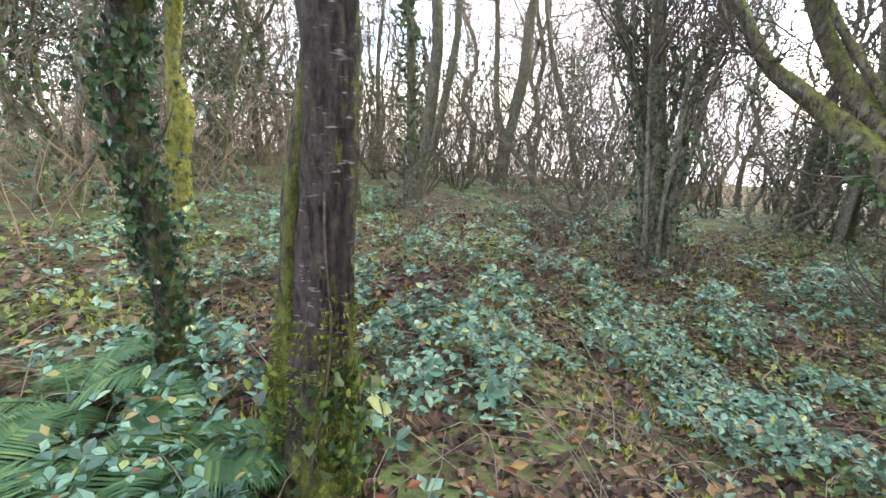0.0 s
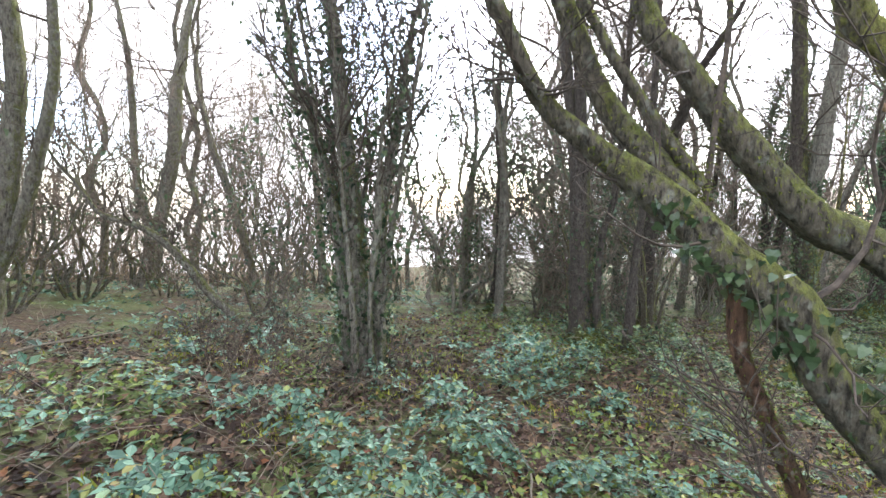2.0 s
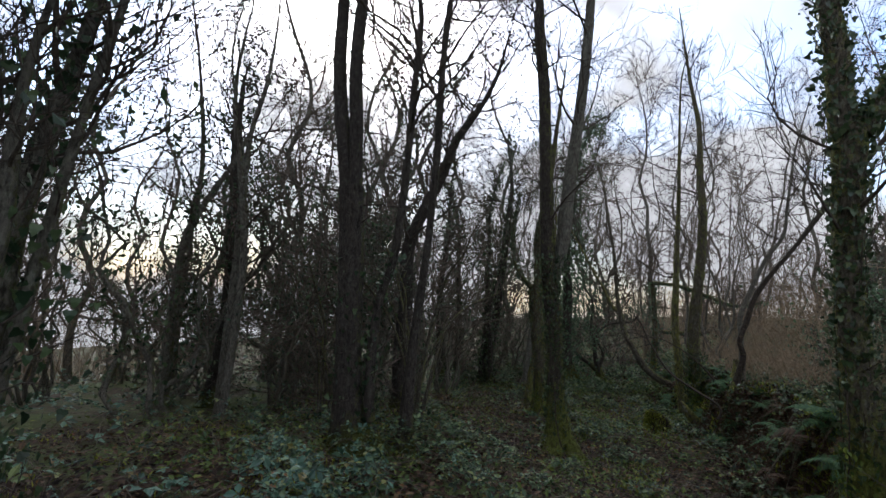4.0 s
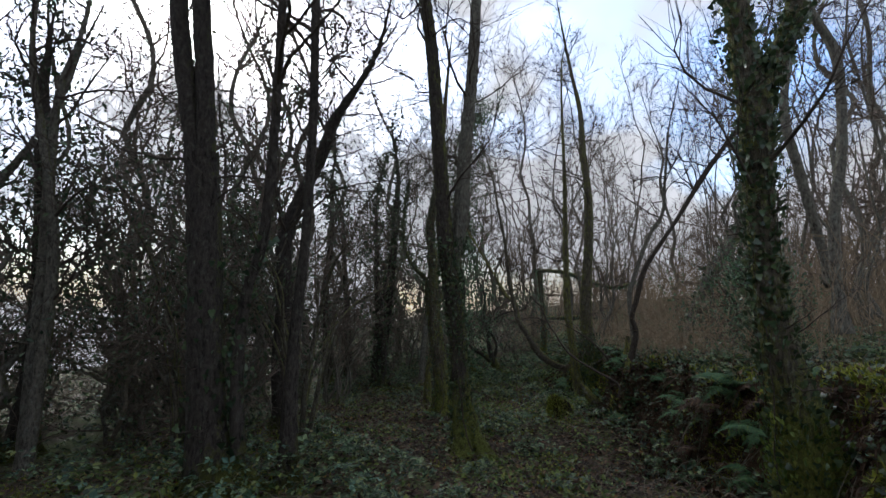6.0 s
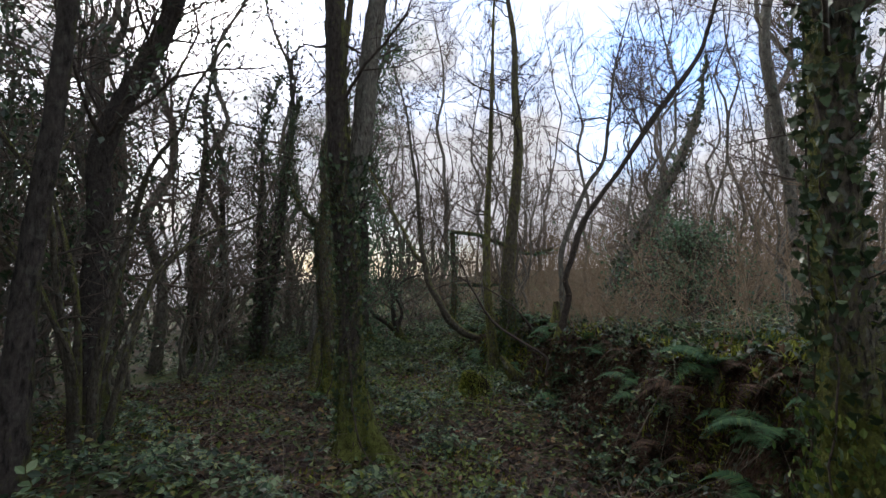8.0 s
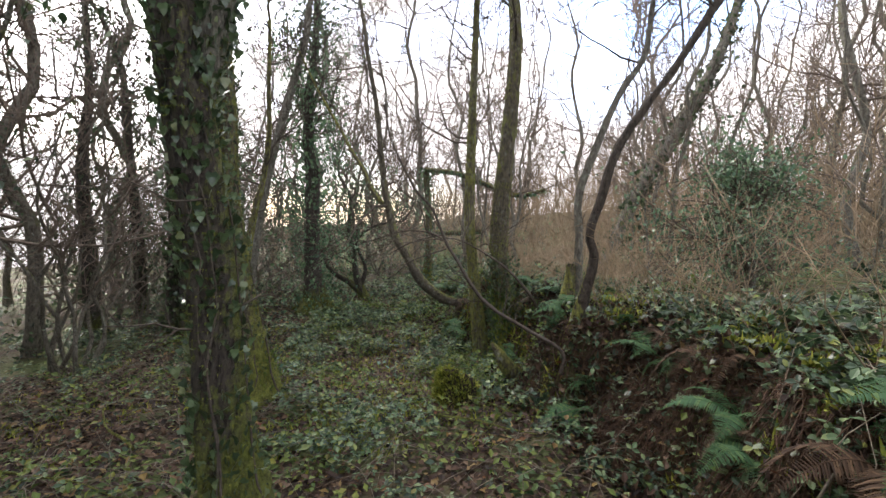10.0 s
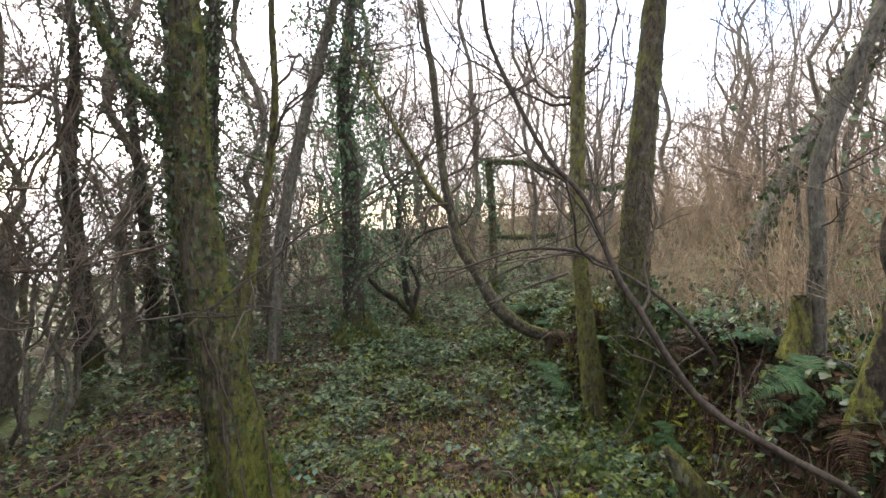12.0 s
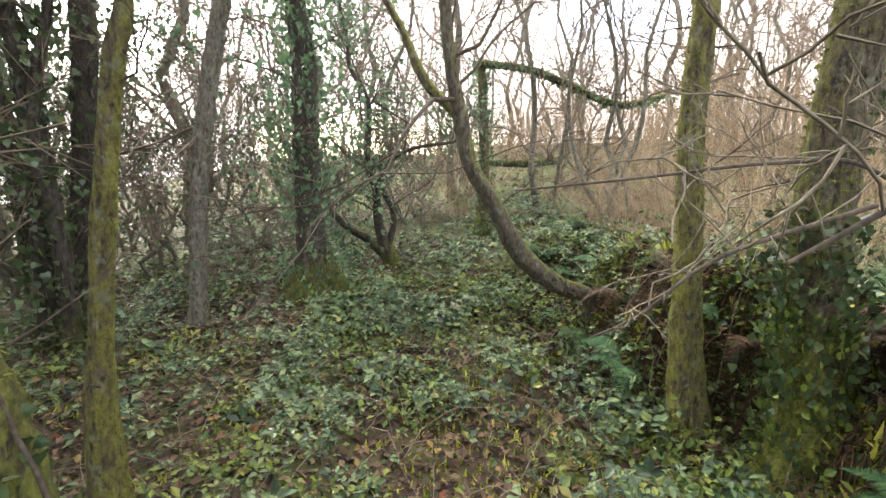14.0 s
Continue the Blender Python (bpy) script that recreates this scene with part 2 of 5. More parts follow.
def ground_material():
    m, nt, b = material("leaf_mould_ground", 0.9, 0.25)
    fine = noise_tex(nt, coords(nt, (1, 1, 1)), 26, 8, 0.7)
    vor = nt.nodes.new("ShaderNodeTexVoronoi")
    vor.inputs["Scale"].default_value = 20
    nt.links.new(coords(nt, (1, 1, 1)), vor.inputs["Vector"])
    chips = ramp(nt, vor.outputs["Color"], [(0.1, (0.03, 0.018, 0.012)), (0.45, (0.075, 0.045, 0.028)), (0.7, (0.05, 0.065, 0.022)), (0.9, (0.15, 0.095, 0.055))])
    soil = ramp(nt, fine, [(0.3, (0.0204, 0.0136, 0.00952)), (0.7, (0.068, 0.0449, 0.0286))])
    col = blend(nt, 0.55, soil, chips)
    green = ramp(nt, noise_tex(nt, coords(nt, (1, 1, 1)), 14, 6, 0.7), [(0.3, (0.035, 0.065, 0.022)), (0.7, (0.14, 0.18, 0.055))])
    patch = ramp(nt, noise_tex(nt, coords(nt, (1, 1, 1)), 0.9, 5), [(0.44, (0, 0, 0)), (0.62, (0.85, 0.85, 0.85))])
    nt.links.new(blend(nt, patch, col, green), b.inputs["Base Color"])
    relief(nt, b, blend(nt, 0.5, fine, vor.outputs["Distance"]), 0.8, 0.03)
    return m


GROUND = ground_material()

# ---- geometry helpers ----
TABLE = np.random.default_rng(3).random((256, 256))


def vnoise(x, y, size, shift=0):
    """Smooth value noise, 0 to 1, with lumps of that size in metres."""
    u, v = np.asarray(x, float) / size + 17.3 * shift + 64, np.asarray(y, float) / size + 9.7 * shift + 64
    i, j = np.floor(u).astype(int), np.floor(v).astype(int)
    a, b = u - i, v - j
    a, b = a * a * (3 - 2 * a), b * b * (3 - 2 * b)
    t = lambda p, q: TABLE[p % 256, q % 256]
    return (t(i, j) * (1 - a) + t(i + 1, j) * a) * (1 - b) + (t(i, j + 1) * (1 - a) + t(i + 1, j + 1) * a) * b


def ease(a, b, v):
    u = np.clip((np.asarray(v, float) - a) / (b - a), 0, 1)
    return u * u * (3 - 2 * u)


def bank_foot(x):
    return 2.45 + (np.clip(x, 5, 17) - 7) * 0.27 + 0.12 * np.sin(x * 2.3) + 0.1 * np.sin(x * 5.1)


def height(x, y):
    """The ground: a gentle fall along the walk, a hollow way, a bank with a hillside over it."""
    x, y = np.asarray(x, float), np.asarray(y, float)
    xc, yc = np.clip(x, -9, 60), np.clip(y, -14, 30)
    z = 0.34 - 0.09 * (np.minimum(xc, 13) - 2) + 0.03 * np.clip(xc - 13, 0, 7) + 0.1 * np.clip(xc - 20, 0, 13) - 0.12 * np.clip(xc - 34, 0, 26) - 0.044 * (yc - 5)
    z = z - 0.36 * np.exp(-(((y - 4.0) / 2.1) ** 2)) * ease(0.6, 2.8, x) * (1 - ease(8.5, 11.5, x)) - 0.08 * ease(8, 11, x) * (1 - ease(14, 17, x))
    inside = bank_foot(x) - y
    lift = ease(4.6, 6.6, x) * (1 - 0.55 * ease(13.5, 17, x))
    z = z + lift * (0.82 * ease(-0.05, 0.55, inside) + 0.05 * np.clip(inside - 0.6, 0, 20))
    z = z + lift * 0.34 * ease(-0.1, 0.25, inside) * ease(1.0, 0.5, inside) * (vnoise(x, y, 0.55, 4) + 0.6 * vnoise(x, y, 0.28, 5) - 0.8)
    z = z - 0.13 * np.clip(y - 14, 0, 480)
    z = z + 0.1 * (vnoise(x, y, 1.7) - 0.5) + 0.05 * (vnoise(x, y, 0.45, 1) - 0.5) + 0.5 * (vnoise(x, y, 9, 2) - 0.5) * ease(9, 25, np.hypot(x - 6, y - 4))
    return z


def flat_mesh(name, V, faces, smooth=True):
    V = np.asarray(V, np.float32).reshape(-1, 3)
    loops = np.concatenate([f.ravel() for f in faces]).astype(np.int32)
    sizes = np.concatenate([np.full(len(f), f.shape[1]) for f in faces])
    me = bpy.data.meshes.new(name)
    me.vertices.add(len(V))
    me.vertices.foreach_set("co", V.ravel())
    me.loops.add(len(loops))
    me.loops.foreach_set("vertex_index", loops)
    me.polygons.add(len(sizes))
    me.polygons.foreach_set("loop_start", np.r_[0, np.cumsum(sizes)[:-1]].astype(np.int32))
    me.polygons.foreach_set("use_smooth", np.full(len(sizes), smooth))
    me.update(calc_edges=True)
    return me


def part(name, me, mat, parent=None, label=""):
    me.materials.append(mat)
    ob = new(name, me)
    if parent is not None:
        ob.parent = parent
    return tagged(ob, label)


class Tubes:
    """Many tapering tubes gathered into one mesh."""

    def __init__(self):
        self.V, self.F, self.n = [], [], 0
        self.A, self.B, self.R = [], [], []

    def spike(self, a, b, r):
        self.A.append(a), self.B.append(b), self.R.append(r)

    def add(self, P, R, sides=3, ripple=None):
        P, R = np.asarray(P, float), np.asarray(R, float)
        T = np.gradient(P, axis=0)
        T /= np.linalg.norm(T, axis=1, keepdims=True) + 1e-9
        ref = np.eye(3)[np.argmin(np.abs(T.mean(0)))]
        A = np.cross(T, ref)
        A /= np.linalg.norm(A, axis=1, keepdims=True) + 1e-9
        B = np.cross(T, A)
        w = np.arange(sides) * 2 * np.pi / sides
        rad = R[:, None] * (np.ones(sides) if ripple is None else ripple(w[None, :], np.arange(len(P))[:, None], P))
        V = P[:, None] + rad[..., None] * (np.cos(w)[None, :, None] * A[:, None] + np.sin(w)[None, :, None] * B[:, None])
        k = len(P)
        i = np.arange(k - 1)[:, None] * sides + np.arange(sides)[None]
        j = np.arange(k - 1)[:, None] * sides + (np.arange(sides)[None] + 1) % sides
        self.F.append(np.stack([i, j, j + sides, i + sides], -1).reshape(-1, 4) + self.n)
        self.V.append(V.reshape(-1, 3))
        self.n += k * sides

    def mesh(self, name):
        V, faces = list(self.V), ([np.concatenate(self.F)] if self.F else [])
        if self.A:
            A, B, R = np.array(self.A), np.array(self.B), np.array(self.R)[:, None]
            d = B - A
            d /= np.linalg.norm(d, axis=1, keepdims=True) + 1e-9
            u = np.cross(d, np.where(np.abs(d[:, 2:]) > 0.8, (1.0, 0, 0), (0, 0, 1.0)))
            u /= np.linalg.norm(u, axis=1, keepdims=True) + 1e-9
            v = np.cross(d, u)
            V.append(np.stack([A + u * R, A + (-0.5 * u + 0.87 * v) * R, A + (-0.5 * u - 0.87 * v) * R, B], 1).reshape(-1, 3))
            k = self.n + 4 * np.arange(len(A))[:, None]
            faces.append(np.concatenate([k + np.array([0, 1, 3]), k + np.array([1, 2, 3]), k + np.array([2, 0, 3])]))
        return flat_mesh(name, np.concatenate(V), faces)


def resample(S, step=0.07):
    """A smooth line with radii through a few (x, y, z, r)."""
    S = np.asarray(S, float)
    E = np.vstack([2 * S[0] - S[1], S, 2 * S[-1] - S[-2]])
    out = []
    for k in range(len(S) - 1):
        a, b, c, d = E[k : k + 4]
        n = max(2, int(np.linalg.norm(c[:3] - b[:3]) / step))
        u = np.linspace(0, 1, n, endpoint=False)[:, None]
        out.append(0.5 * (2 * b + (c - a) * u + (2 * a - 5 * b + 4 * c - d) * u**2 + (3 * b - a - 3 * c + d) * u**3))
    Q = np.vstack([*out, S[-1:]])
    Q[:, 3] = np.maximum(Q[:, 3], 0.002)
    return Q


def limb(r, p, d, length, n=5, wander=0.25, lift=0.08):
    pts, d = [np.array(p, float)], np.array(d, float)
    for _ in range(n):
        d = d / np.linalg.norm(d) + r.normal(0, wander, 3)
        d[2] += lift
        pts.append(pts[-1] + d / np.linalg.norm(d) * length / n)
    return np.array(pts)


def sprays(r, tubes, P, R, count, length, lift=0.1, fine=5, tips=None, low=0.2, thin=0.002):
    """Twigs, and twiglets on them, along one branch."""
    for _ in range(count):
        k = r.uniform(low, 1) * (len(P) - 1)
        i = min(int(k), len(P) - 2)
        p = P[i] + (P[i + 1] - P[i]) * (k - i)
        along = (P[i + 1] - P[i]) / (np.linalg.norm(P[i + 1] - P[i]) + 1e-9)
        L = length * r.uniform(0.4, 1.3)
        Q = limb(r, p, along + r.normal(0, 0.7, 3), L, 3 if thin < 0.004 else 2, 0.25, lift)
        rt = max(thin, min(R[i] * 0.6, 0.003 + 0.005 * L))
        tubes.add(Q, np.linspace(rt, thin * 0.7, len(Q)), 3)
        if tips is not None:
            tips.extend(Q[1:])
        for _ in range(fine):
            q = Q[r.integers(0, len(Q) - 1)]
            q = q + (Q[-1] - q) * r.uniform(0, 0.8)
            d = (Q[-1] - Q[0]) / L + r.normal(0, 0.6, 3) + np.array([0, 0, lift])
            e = q + d / np.linalg.norm(d) * L * r.uniform(0.25, 0.7)
            tubes.spike(q, e, max(thin * 0.8, rt * 0.5))
            if tips is not None:
                tips.append(e)


def turn_matrices(yaw, tilt, roll):
    cy, sy, ct, st, cr, sr = np.cos(yaw), np.sin(yaw), np.cos(tilt), np.sin(tilt), np.cos(roll), np.sin(roll)
    o, l = np.zeros_like(cy), np.ones_like(cy)
    Z = np.stack([cy, -sy, o, sy, cy, o, o, o, l], -1).reshape(-1, 3, 3)
    X = np.stack([l, o, o, o, ct, -st, o, st, ct], -1).reshape(-1, 3, 3)
    Y = np.stack([cr, o, sr, o, l, o, -sr, o, cr], -1).reshape(-1, 3, 3)
    return Z @ X @ Y


def spread(name, shape, pos, M, size):
    """One mesh of many small leaves of one shape."""
    V, F = shape
    W = pos[:, None] + size[:, None, None] * np.einsum("nij,kj->nki", M, V)
    return flat_mesh(name, W, [(F[None] + (np.arange(len(pos)) * len(V))[:, None, None]).reshape(-1, F.shape[1])], False)


def joined(shapes):
    V, F, n = [], [], 0
    for v, f in shapes:
        V.append(v), F.append(f + n)
        n += len(v)
    return np.vstack(V), np.vstack(F)


OVATE = (np.array([(0, 0, 0), (0.3, 0.42, 0.07), (0, 0.45, -0.03), (-0.3, 0.42, 0.07), (0, 1, -0.09), (0.22, 0.75, 0.03), (-0.22, 0.75, 0.03)]),
         np.array([(0, 1, 2), (0, 2, 3), (2, 1, 5), (2, 5, 4), (2, 4, 6), (2, 6, 3)]))
LOBED = (np.array([(0, 0.34, 0.05), (0, 0, 0), (0.3, -0.1, 0.0), (0.5, 0.16, -0.02), (0.33, 0.4, 0.03), (0.27, 0.62, 0.01), (0, 1, -0.07), (-0.27, 0.62, 0.01), (-0.33, 0.4, 0.03), (-0.5, 0.16, -0.02), (-0.3, -0.1, 0)]),
         np.array([(0, k, k % 10 + 1) for k in range(1, 11)]))
CURLED = (np.array([(0, 0, 0), (0.34, 0.4, 0.16), (0, 1, 0.1), (-0.34, 0.5, 0.12), (0, 0.5, -0.02)]), np.array([(0, 1, 4), (1, 2, 4), (2, 3, 4), (3, 0, 4)]))
FOLDED = (np.array([(0, 0, 0), (0.3, 0.5, 0.08), (0, 1, -0.06), (-0.3, 0.5, 0.08)]), np.array([(0, 1, 2), (0, 2, 3)]))
BLADE = (np.array([(-0.17, 0, 0), (0.17, 0, 0), (0.03, 1, 0.1)]), np.array([(0, 1, 2)]))


def turned(shape, deg, move=(0, 0, 0), size=1.0):
    c, s = math.cos(radians(deg)), math.sin(radians(deg))
    return shape[0] @ np.array([(c, s, 0), (-s, c, 0), (0, 0, 1)]) * size + np.array(move), shape[1]


TRIPLE_FAR = joined([turned(FOLDED, 0, (0, 0.12, 0.02)), turned(FOLDED, 72, (-0.05, 0.05, 0), 0.86), turned(FOLDED, -72, (0.05, 0.05, 0), 0.86)])
TRIPLE = joined([turned(OVATE, 0, (0, 0.12, 0.02)), turned(OVATE, 72, (-0.05, 0.05, 0), 0.86), turned(OVATE, -72, (0.05, 0.05, 0), 0.86)])


def ivy_mesh(r, lines, count, size=0.055, reach=0.03, low=0.0, high=99.0, shape=LOBED):
    """Ivy leaves that lie on the trunks, tips downwards."""
    Q = np.vstack([q[(q[:, 2] > low) & (q[:, 2] < high)] for q in lines])
    k = r.integers(0, len(Q), count)
    a = r.uniform(0, 2 * np.pi, count)
    n = np.stack([np.cos(a), np.sin(a), 0 * a], -1)
    pos = Q[k, :3] + n * (Q[k, 3] + r.exponential(reach, count))[:, None] + r.normal(0, 0.02, (count, 3))
    M = turn_matrices(a + np.pi / 2 + r.normal(0, 0.6, count), np.full(count, -np.pi / 2) + np.abs(r.normal(0, 0.7, count)), r.normal(0, 0.9, count))
    return spread("ivy", shape, pos, M, size * r.uniform(0.55, 1.35, count))


def ripples(r, base_z, flare=0.7, knobs=0.06):
    ph = r.uniform(0, 6.28, 8)
    rough = np.random.default_rng(int(ph[0] * 1000)).normal(0, 0.42, (900, 40))

    def f(w, i, P):
        h = (P[:, 2] - base_z)[:, None]
        a = 1 + knobs * (np.sin(3 * w + ph[0] + 1.3 * h) + 0.7 * np.sin(5 * w + ph[1] - 2.1 * h) + 0.5 * np.sin(11 * w + ph[2] + 4 * h))
        a = a + 0.5 * knobs * (np.sin(17 * h + 2 * w + ph[3]) + np.sin(29 * h - 3 * w + ph[4]))
        a = a + knobs * rough[: a.shape[0], : a.shape[1]]
        return a + flare * np.exp(-np.clip(h, -0.1, 9) / 0.16) * (0.55 + 0.45 * np.sin(4 * w + ph[5]) + 0.25 * np.sin(7 * w + ph[6]))

    return f


def tree(name, stems, label, mat, seed, rise=3.0, boughs=16, reach=1.3, ivy=0, ivy_mat=IVY, ivy_size=0.055, ivy_high=99.0, leaves=0, leaf_mat=IVY_DEEP,
         twig_mat=TWIG, start=0.45, group="", sides=18, step=0.07, flare=0.7, sway=0.12, own=None, lift=0.1, fine=5, ivy_reach=0.03, tufts=0, tuft_high=1.0, twigs=10, thin=0.0032, dense=1.25, snags=16, vines=0, vine_high=3.0, ivy_on=None, skirt=0, skirt_high=0.5):
    """A tree from its stems, each a few (x, y, z, radius): a trunk, further stems, a crown of bare boughs and twigs, ivy where it climbs."""
    r = np.random.default_rng(seed)
    base = np.array(stems[0][0][:3], float)
    root = tagged(new(name), label, "tree", group)
    root.location = base
    lines, crown, tips = [], Tubes(), []
    for k, S in enumerate(stems):
        S = np.array(S, float)
        S[:, :3] -= base
        up = rise[k] if isinstance(rise, (list, tuple)) else rise
        if up > 0:
            d = S[-1, :3] - S[-2, :3]
            d = d / np.linalg.norm(d) + np.array([0, 0, 0.6])
            P = limb(r, S[-1, :3], d, up, 5, sway, 0.12)
            S = np.vstack([S, np.c_[P[1:], np.linspace(S[-1, 3] * 0.85, 0.008, 5)]])
        if k == 0:
            S = np.vstack([S[0] + [0, 0, -0.2, 0.0], S])
        Q = resample(S, step)
        lines.append(Q)
        t = Tubes()
        t.add(Q[:, :3], Q[:, 3], sides if k == 0 else max(8, sides - 6), ripples(r, 0.0, flare if k == 0 else 0.0))
        me = t.mesh("trunk" if k == 0 else "stem")
        ob = part("trunk" if k == 0 else "stem", me, (own or {}).get(k, mat), root)
        lead = ob if k == 0 else lead
        if step < 0.2:
            for _ in range(snags):
                i = r.integers(int(len(Q) * 0.15), len(Q) - 1)
                a, L = r.uniform(0, 6.28), r.uniform(0.15, 0.55)
                P = limb(r, Q[i, :3] + 0.8 * Q[i, 3] * np.array([math.cos(a), math.sin(a), 0]), (math.cos(a), math.sin(a), r.uniform(-0.2, 0.9)), L, 4, 0.3, 0.1)
                R = np.linspace(min(0.006, Q[i, 3] * 0.4), 0.002, 5)
                crown.add(P, R, 4)
                sprays(r, crown, P, R, 3, L * 0.5, lift, 3)
        n = max(2, int(boughs * dense * (0.6 + 0.4 * (k == 0))))
        lo = int(len(Q) * start) if up > 0 or k else int(len(Q) * 0.6)
        for _ in range(n if up > 0 else n // 3):
            i = r.integers(min(lo, len(Q) - 3), len(Q) - 1)
            a = r.uniform(0, 2 * np.pi)
            L = reach * r.uniform(0.4, 1.45) * (1.15 - 0.6 * i / len(Q))
            d = np.array([math.cos(a), math.sin(a), r.uniform(0.15, 1.1)])
            P = limb(r, Q[i, :3], d, L, 6, 0.27, lift)
            R = np.linspace(min(Q[i, 3] * 0.5, 0.006 + 0.008 * L), max(thin, 0.0025), len(P))
            crown.add(P, R, 5 if thin < 0.004 else 3)
            sprays(r, crown, P, R, twigs, L * 0.55, lift, fine, tips, thin=thin)
    if crown.n:
        part("crown", crown.mesh("crown"), twig_mat, root)
    if ivy:
        part("ivy", ivy_mesh(r, lines if ivy_on is None else [lines[k] for k in ivy_on], ivy, ivy_size, ivy_reach, -0.1, ivy_high, LOBED if step < 0.2 else FOLDED), ivy_mat, lead, "glossy dark green ivy leaves")
    for _ in range(vines):
        Q = lines[0][(lines[0][:, 2] > -0.1) & (lines[0][:, 2] < vine_high * r.uniform(0.6, 1))][::3]
        a = r.uniform(0, 6.28) + np.cumsum(r.normal(0, 0.16, len(Q)))
        out = Q[:, 3] * (1.04 + flare * 0.5 * np.exp(-np.clip(Q[:, 2], 0, 9) / 0.16)) + 0.004
        t = Tubes()
        t.add(Q[:, :3] + np.stack([np.cos(a) * out, np.sin(a) * out, 0 * a], -1), np.linspace(r.uniform(0.006, 0.013), 0.004, len(Q)), 6)
        part("vine", t.mesh("vine"), TWIG, lead, "climbing ivy stem")
    if skirt:
        part("foot_leaves", ivy_mesh(r, lines, skirt, 0.04, 0.03, -0.05, skirt_high, OVATE), HERB, lead, "small green leaves round the foot")
    if tufts:
        Q = np.vstack([q[(q[:, 2] > -0.05) & (q[:, 2] < tuft_high)] for q in lines])
        k, a = r.integers(0, len(Q), tufts), r.uniform(0, 6.28, tufts)
        lush = vnoise(a * 0.4, Q[k, 2], 0.22, seed) * 0.6 + vnoise(a * 0.4, Q[k, 2], 0.07, seed) * 0.4 > 0.5
        k, a = k[lush], a[lush]
        tufts = len(k)
        nrm = np.stack([np.cos(a), np.sin(a), 0 * a], -1)
        grow = 1 + flare * 0.7 * np.exp(-np.clip(Q[k, 2], 0, 9) / 0.16)
        M = turn_matrices(a - np.pi / 2, r.normal(-0.6, 0.5, tufts), r.normal(0, 0.6, tufts))
        pos = Q[k, :3] + nrm * (Q[k, 3] * grow * r.uniform(0.98, 1.1, tufts))[:, None]
        part("moss", spread("moss", BLADE, pos, M, r.uniform(0.008, 0.024, tufts)), MOSS_TRUNK, lead, "shaggy yellow-green moss")
    if leaves and tips:
        tp = np.array(tips)
        k = r.integers(0, len(tp), leaves)
        pos = tp[k] + r.normal(0, 0.07, (leaves, 3))
        M = turn_matrices(r.uniform(0, 6.28, leaves), r.normal(-0.4, 0.7, leaves), r.normal(0, 0.7, leaves))
        part("foliage", spread("foliage", FOLDED, pos, M, (0.058 if step < 0.2 else 0.075) * r.uniform(0.6, 1.4, leaves)), leaf_mat, root, "small evergreen leaves")
    return root

# ---- ground ----
def steps(lo, a, b, hi, fine, n):
    out = np.geomspace(1, 1 + (a - lo), n) - 1
    far = np.geomspace(1, 1 + (hi - b), n) - 1
    return np.concatenate([a - out[::-1], np.arange(a + fine, b, fine), b + far])


gx, gy = steps(-500, -7, 19, 500, 0.13, 34), steps(-500, -1, 13, 500, 0.13, 34)
X, Y = np.meshgrid(gx, gy, indexing="ij")
gi = np.arange((len(gx) - 1) * len(gy)).reshape(-1, len(gy))[:, :-1].ravel()
ground = part("ground", flat_mesh("ground", np.stack([X, Y, height(X, Y)], -1), [np.stack([gi, gi + len(gy), gi + len(gy) + 1, gi + 1], -1)]), GROUND)
tagged(ground, "dark leaf-strewn woodland soil with mossy patches", "ground", kind="structure")

# ---- trees beside the walk ----
tree("birch_tree", [[(0.535, 1.94, 0.56, 0.15), (0.55, 1.95, 0.99, 0.112), (0.575, 1.95, 1.22, 0.096), (0.615, 1.95, 1.63, 0.08), (0.65, 1.96, 1.99, 0.072), (0.665, 1.97, 2.31, 0.07)], [(0.44, 1.91, 0.85, 0.05), (0.465, 1.92, 1.22, 0.036), (0.505, 1.92, 1.54, 0.03), (0.525, 1.93, 1.73, 0.031), (0.56, 1.94, 1.91, 0.032), (0.59, 1.95, 2.1, 0.022), (0.59, 1.95, 2.3, 0.018)], [(0.625, 1.93, 0.7, 0.046), (0.66, 1.94, 1.22, 0.036), (0.69, 1.94, 1.54, 0.028), (0.72, 1.95, 1.91, 0.026), (0.735, 1.96, 2.31, 0.026)]], "dark pale-flecked trunk with mossy side stems and leafy foot", BARK_FLECK, 11,
     [4, 4, 3], 8, 1.3, dense=0.9, snags=0, ivy=420, vines=1, vine_high=1.3, own={1: BARK_ROOTED, 2: BARK_FLECK}, start=0.75, sides=26, step=0.04, flare=0.35, skirt=900, skirt_high=0.6, ivy_high=0.6, ivy_size=0.045, tufts=16000, tuft_high=0.9)
tree("ivy_clad_tree", [[(-0.35, 2.25, 0.67, 0.057), (-0.29, 2.26, 1.12, 0.054), (-0.3, 2.26, 1.44, 0.057), (-0.32, 2.26, 1.76, 0.059), (-0.32, 2.25, 2.09, 0.068), (-0.25, 2.27, 2.4, 0.065)]], "slim leaning trunk wrapped in dark glossy ivy", BARK_DARK, 12, 4, 14, 1.2, ivy=6500, ivy_mat=IVY_DEEP, ivy_size=0.034, start=0.3, ivy_reach=0.018)
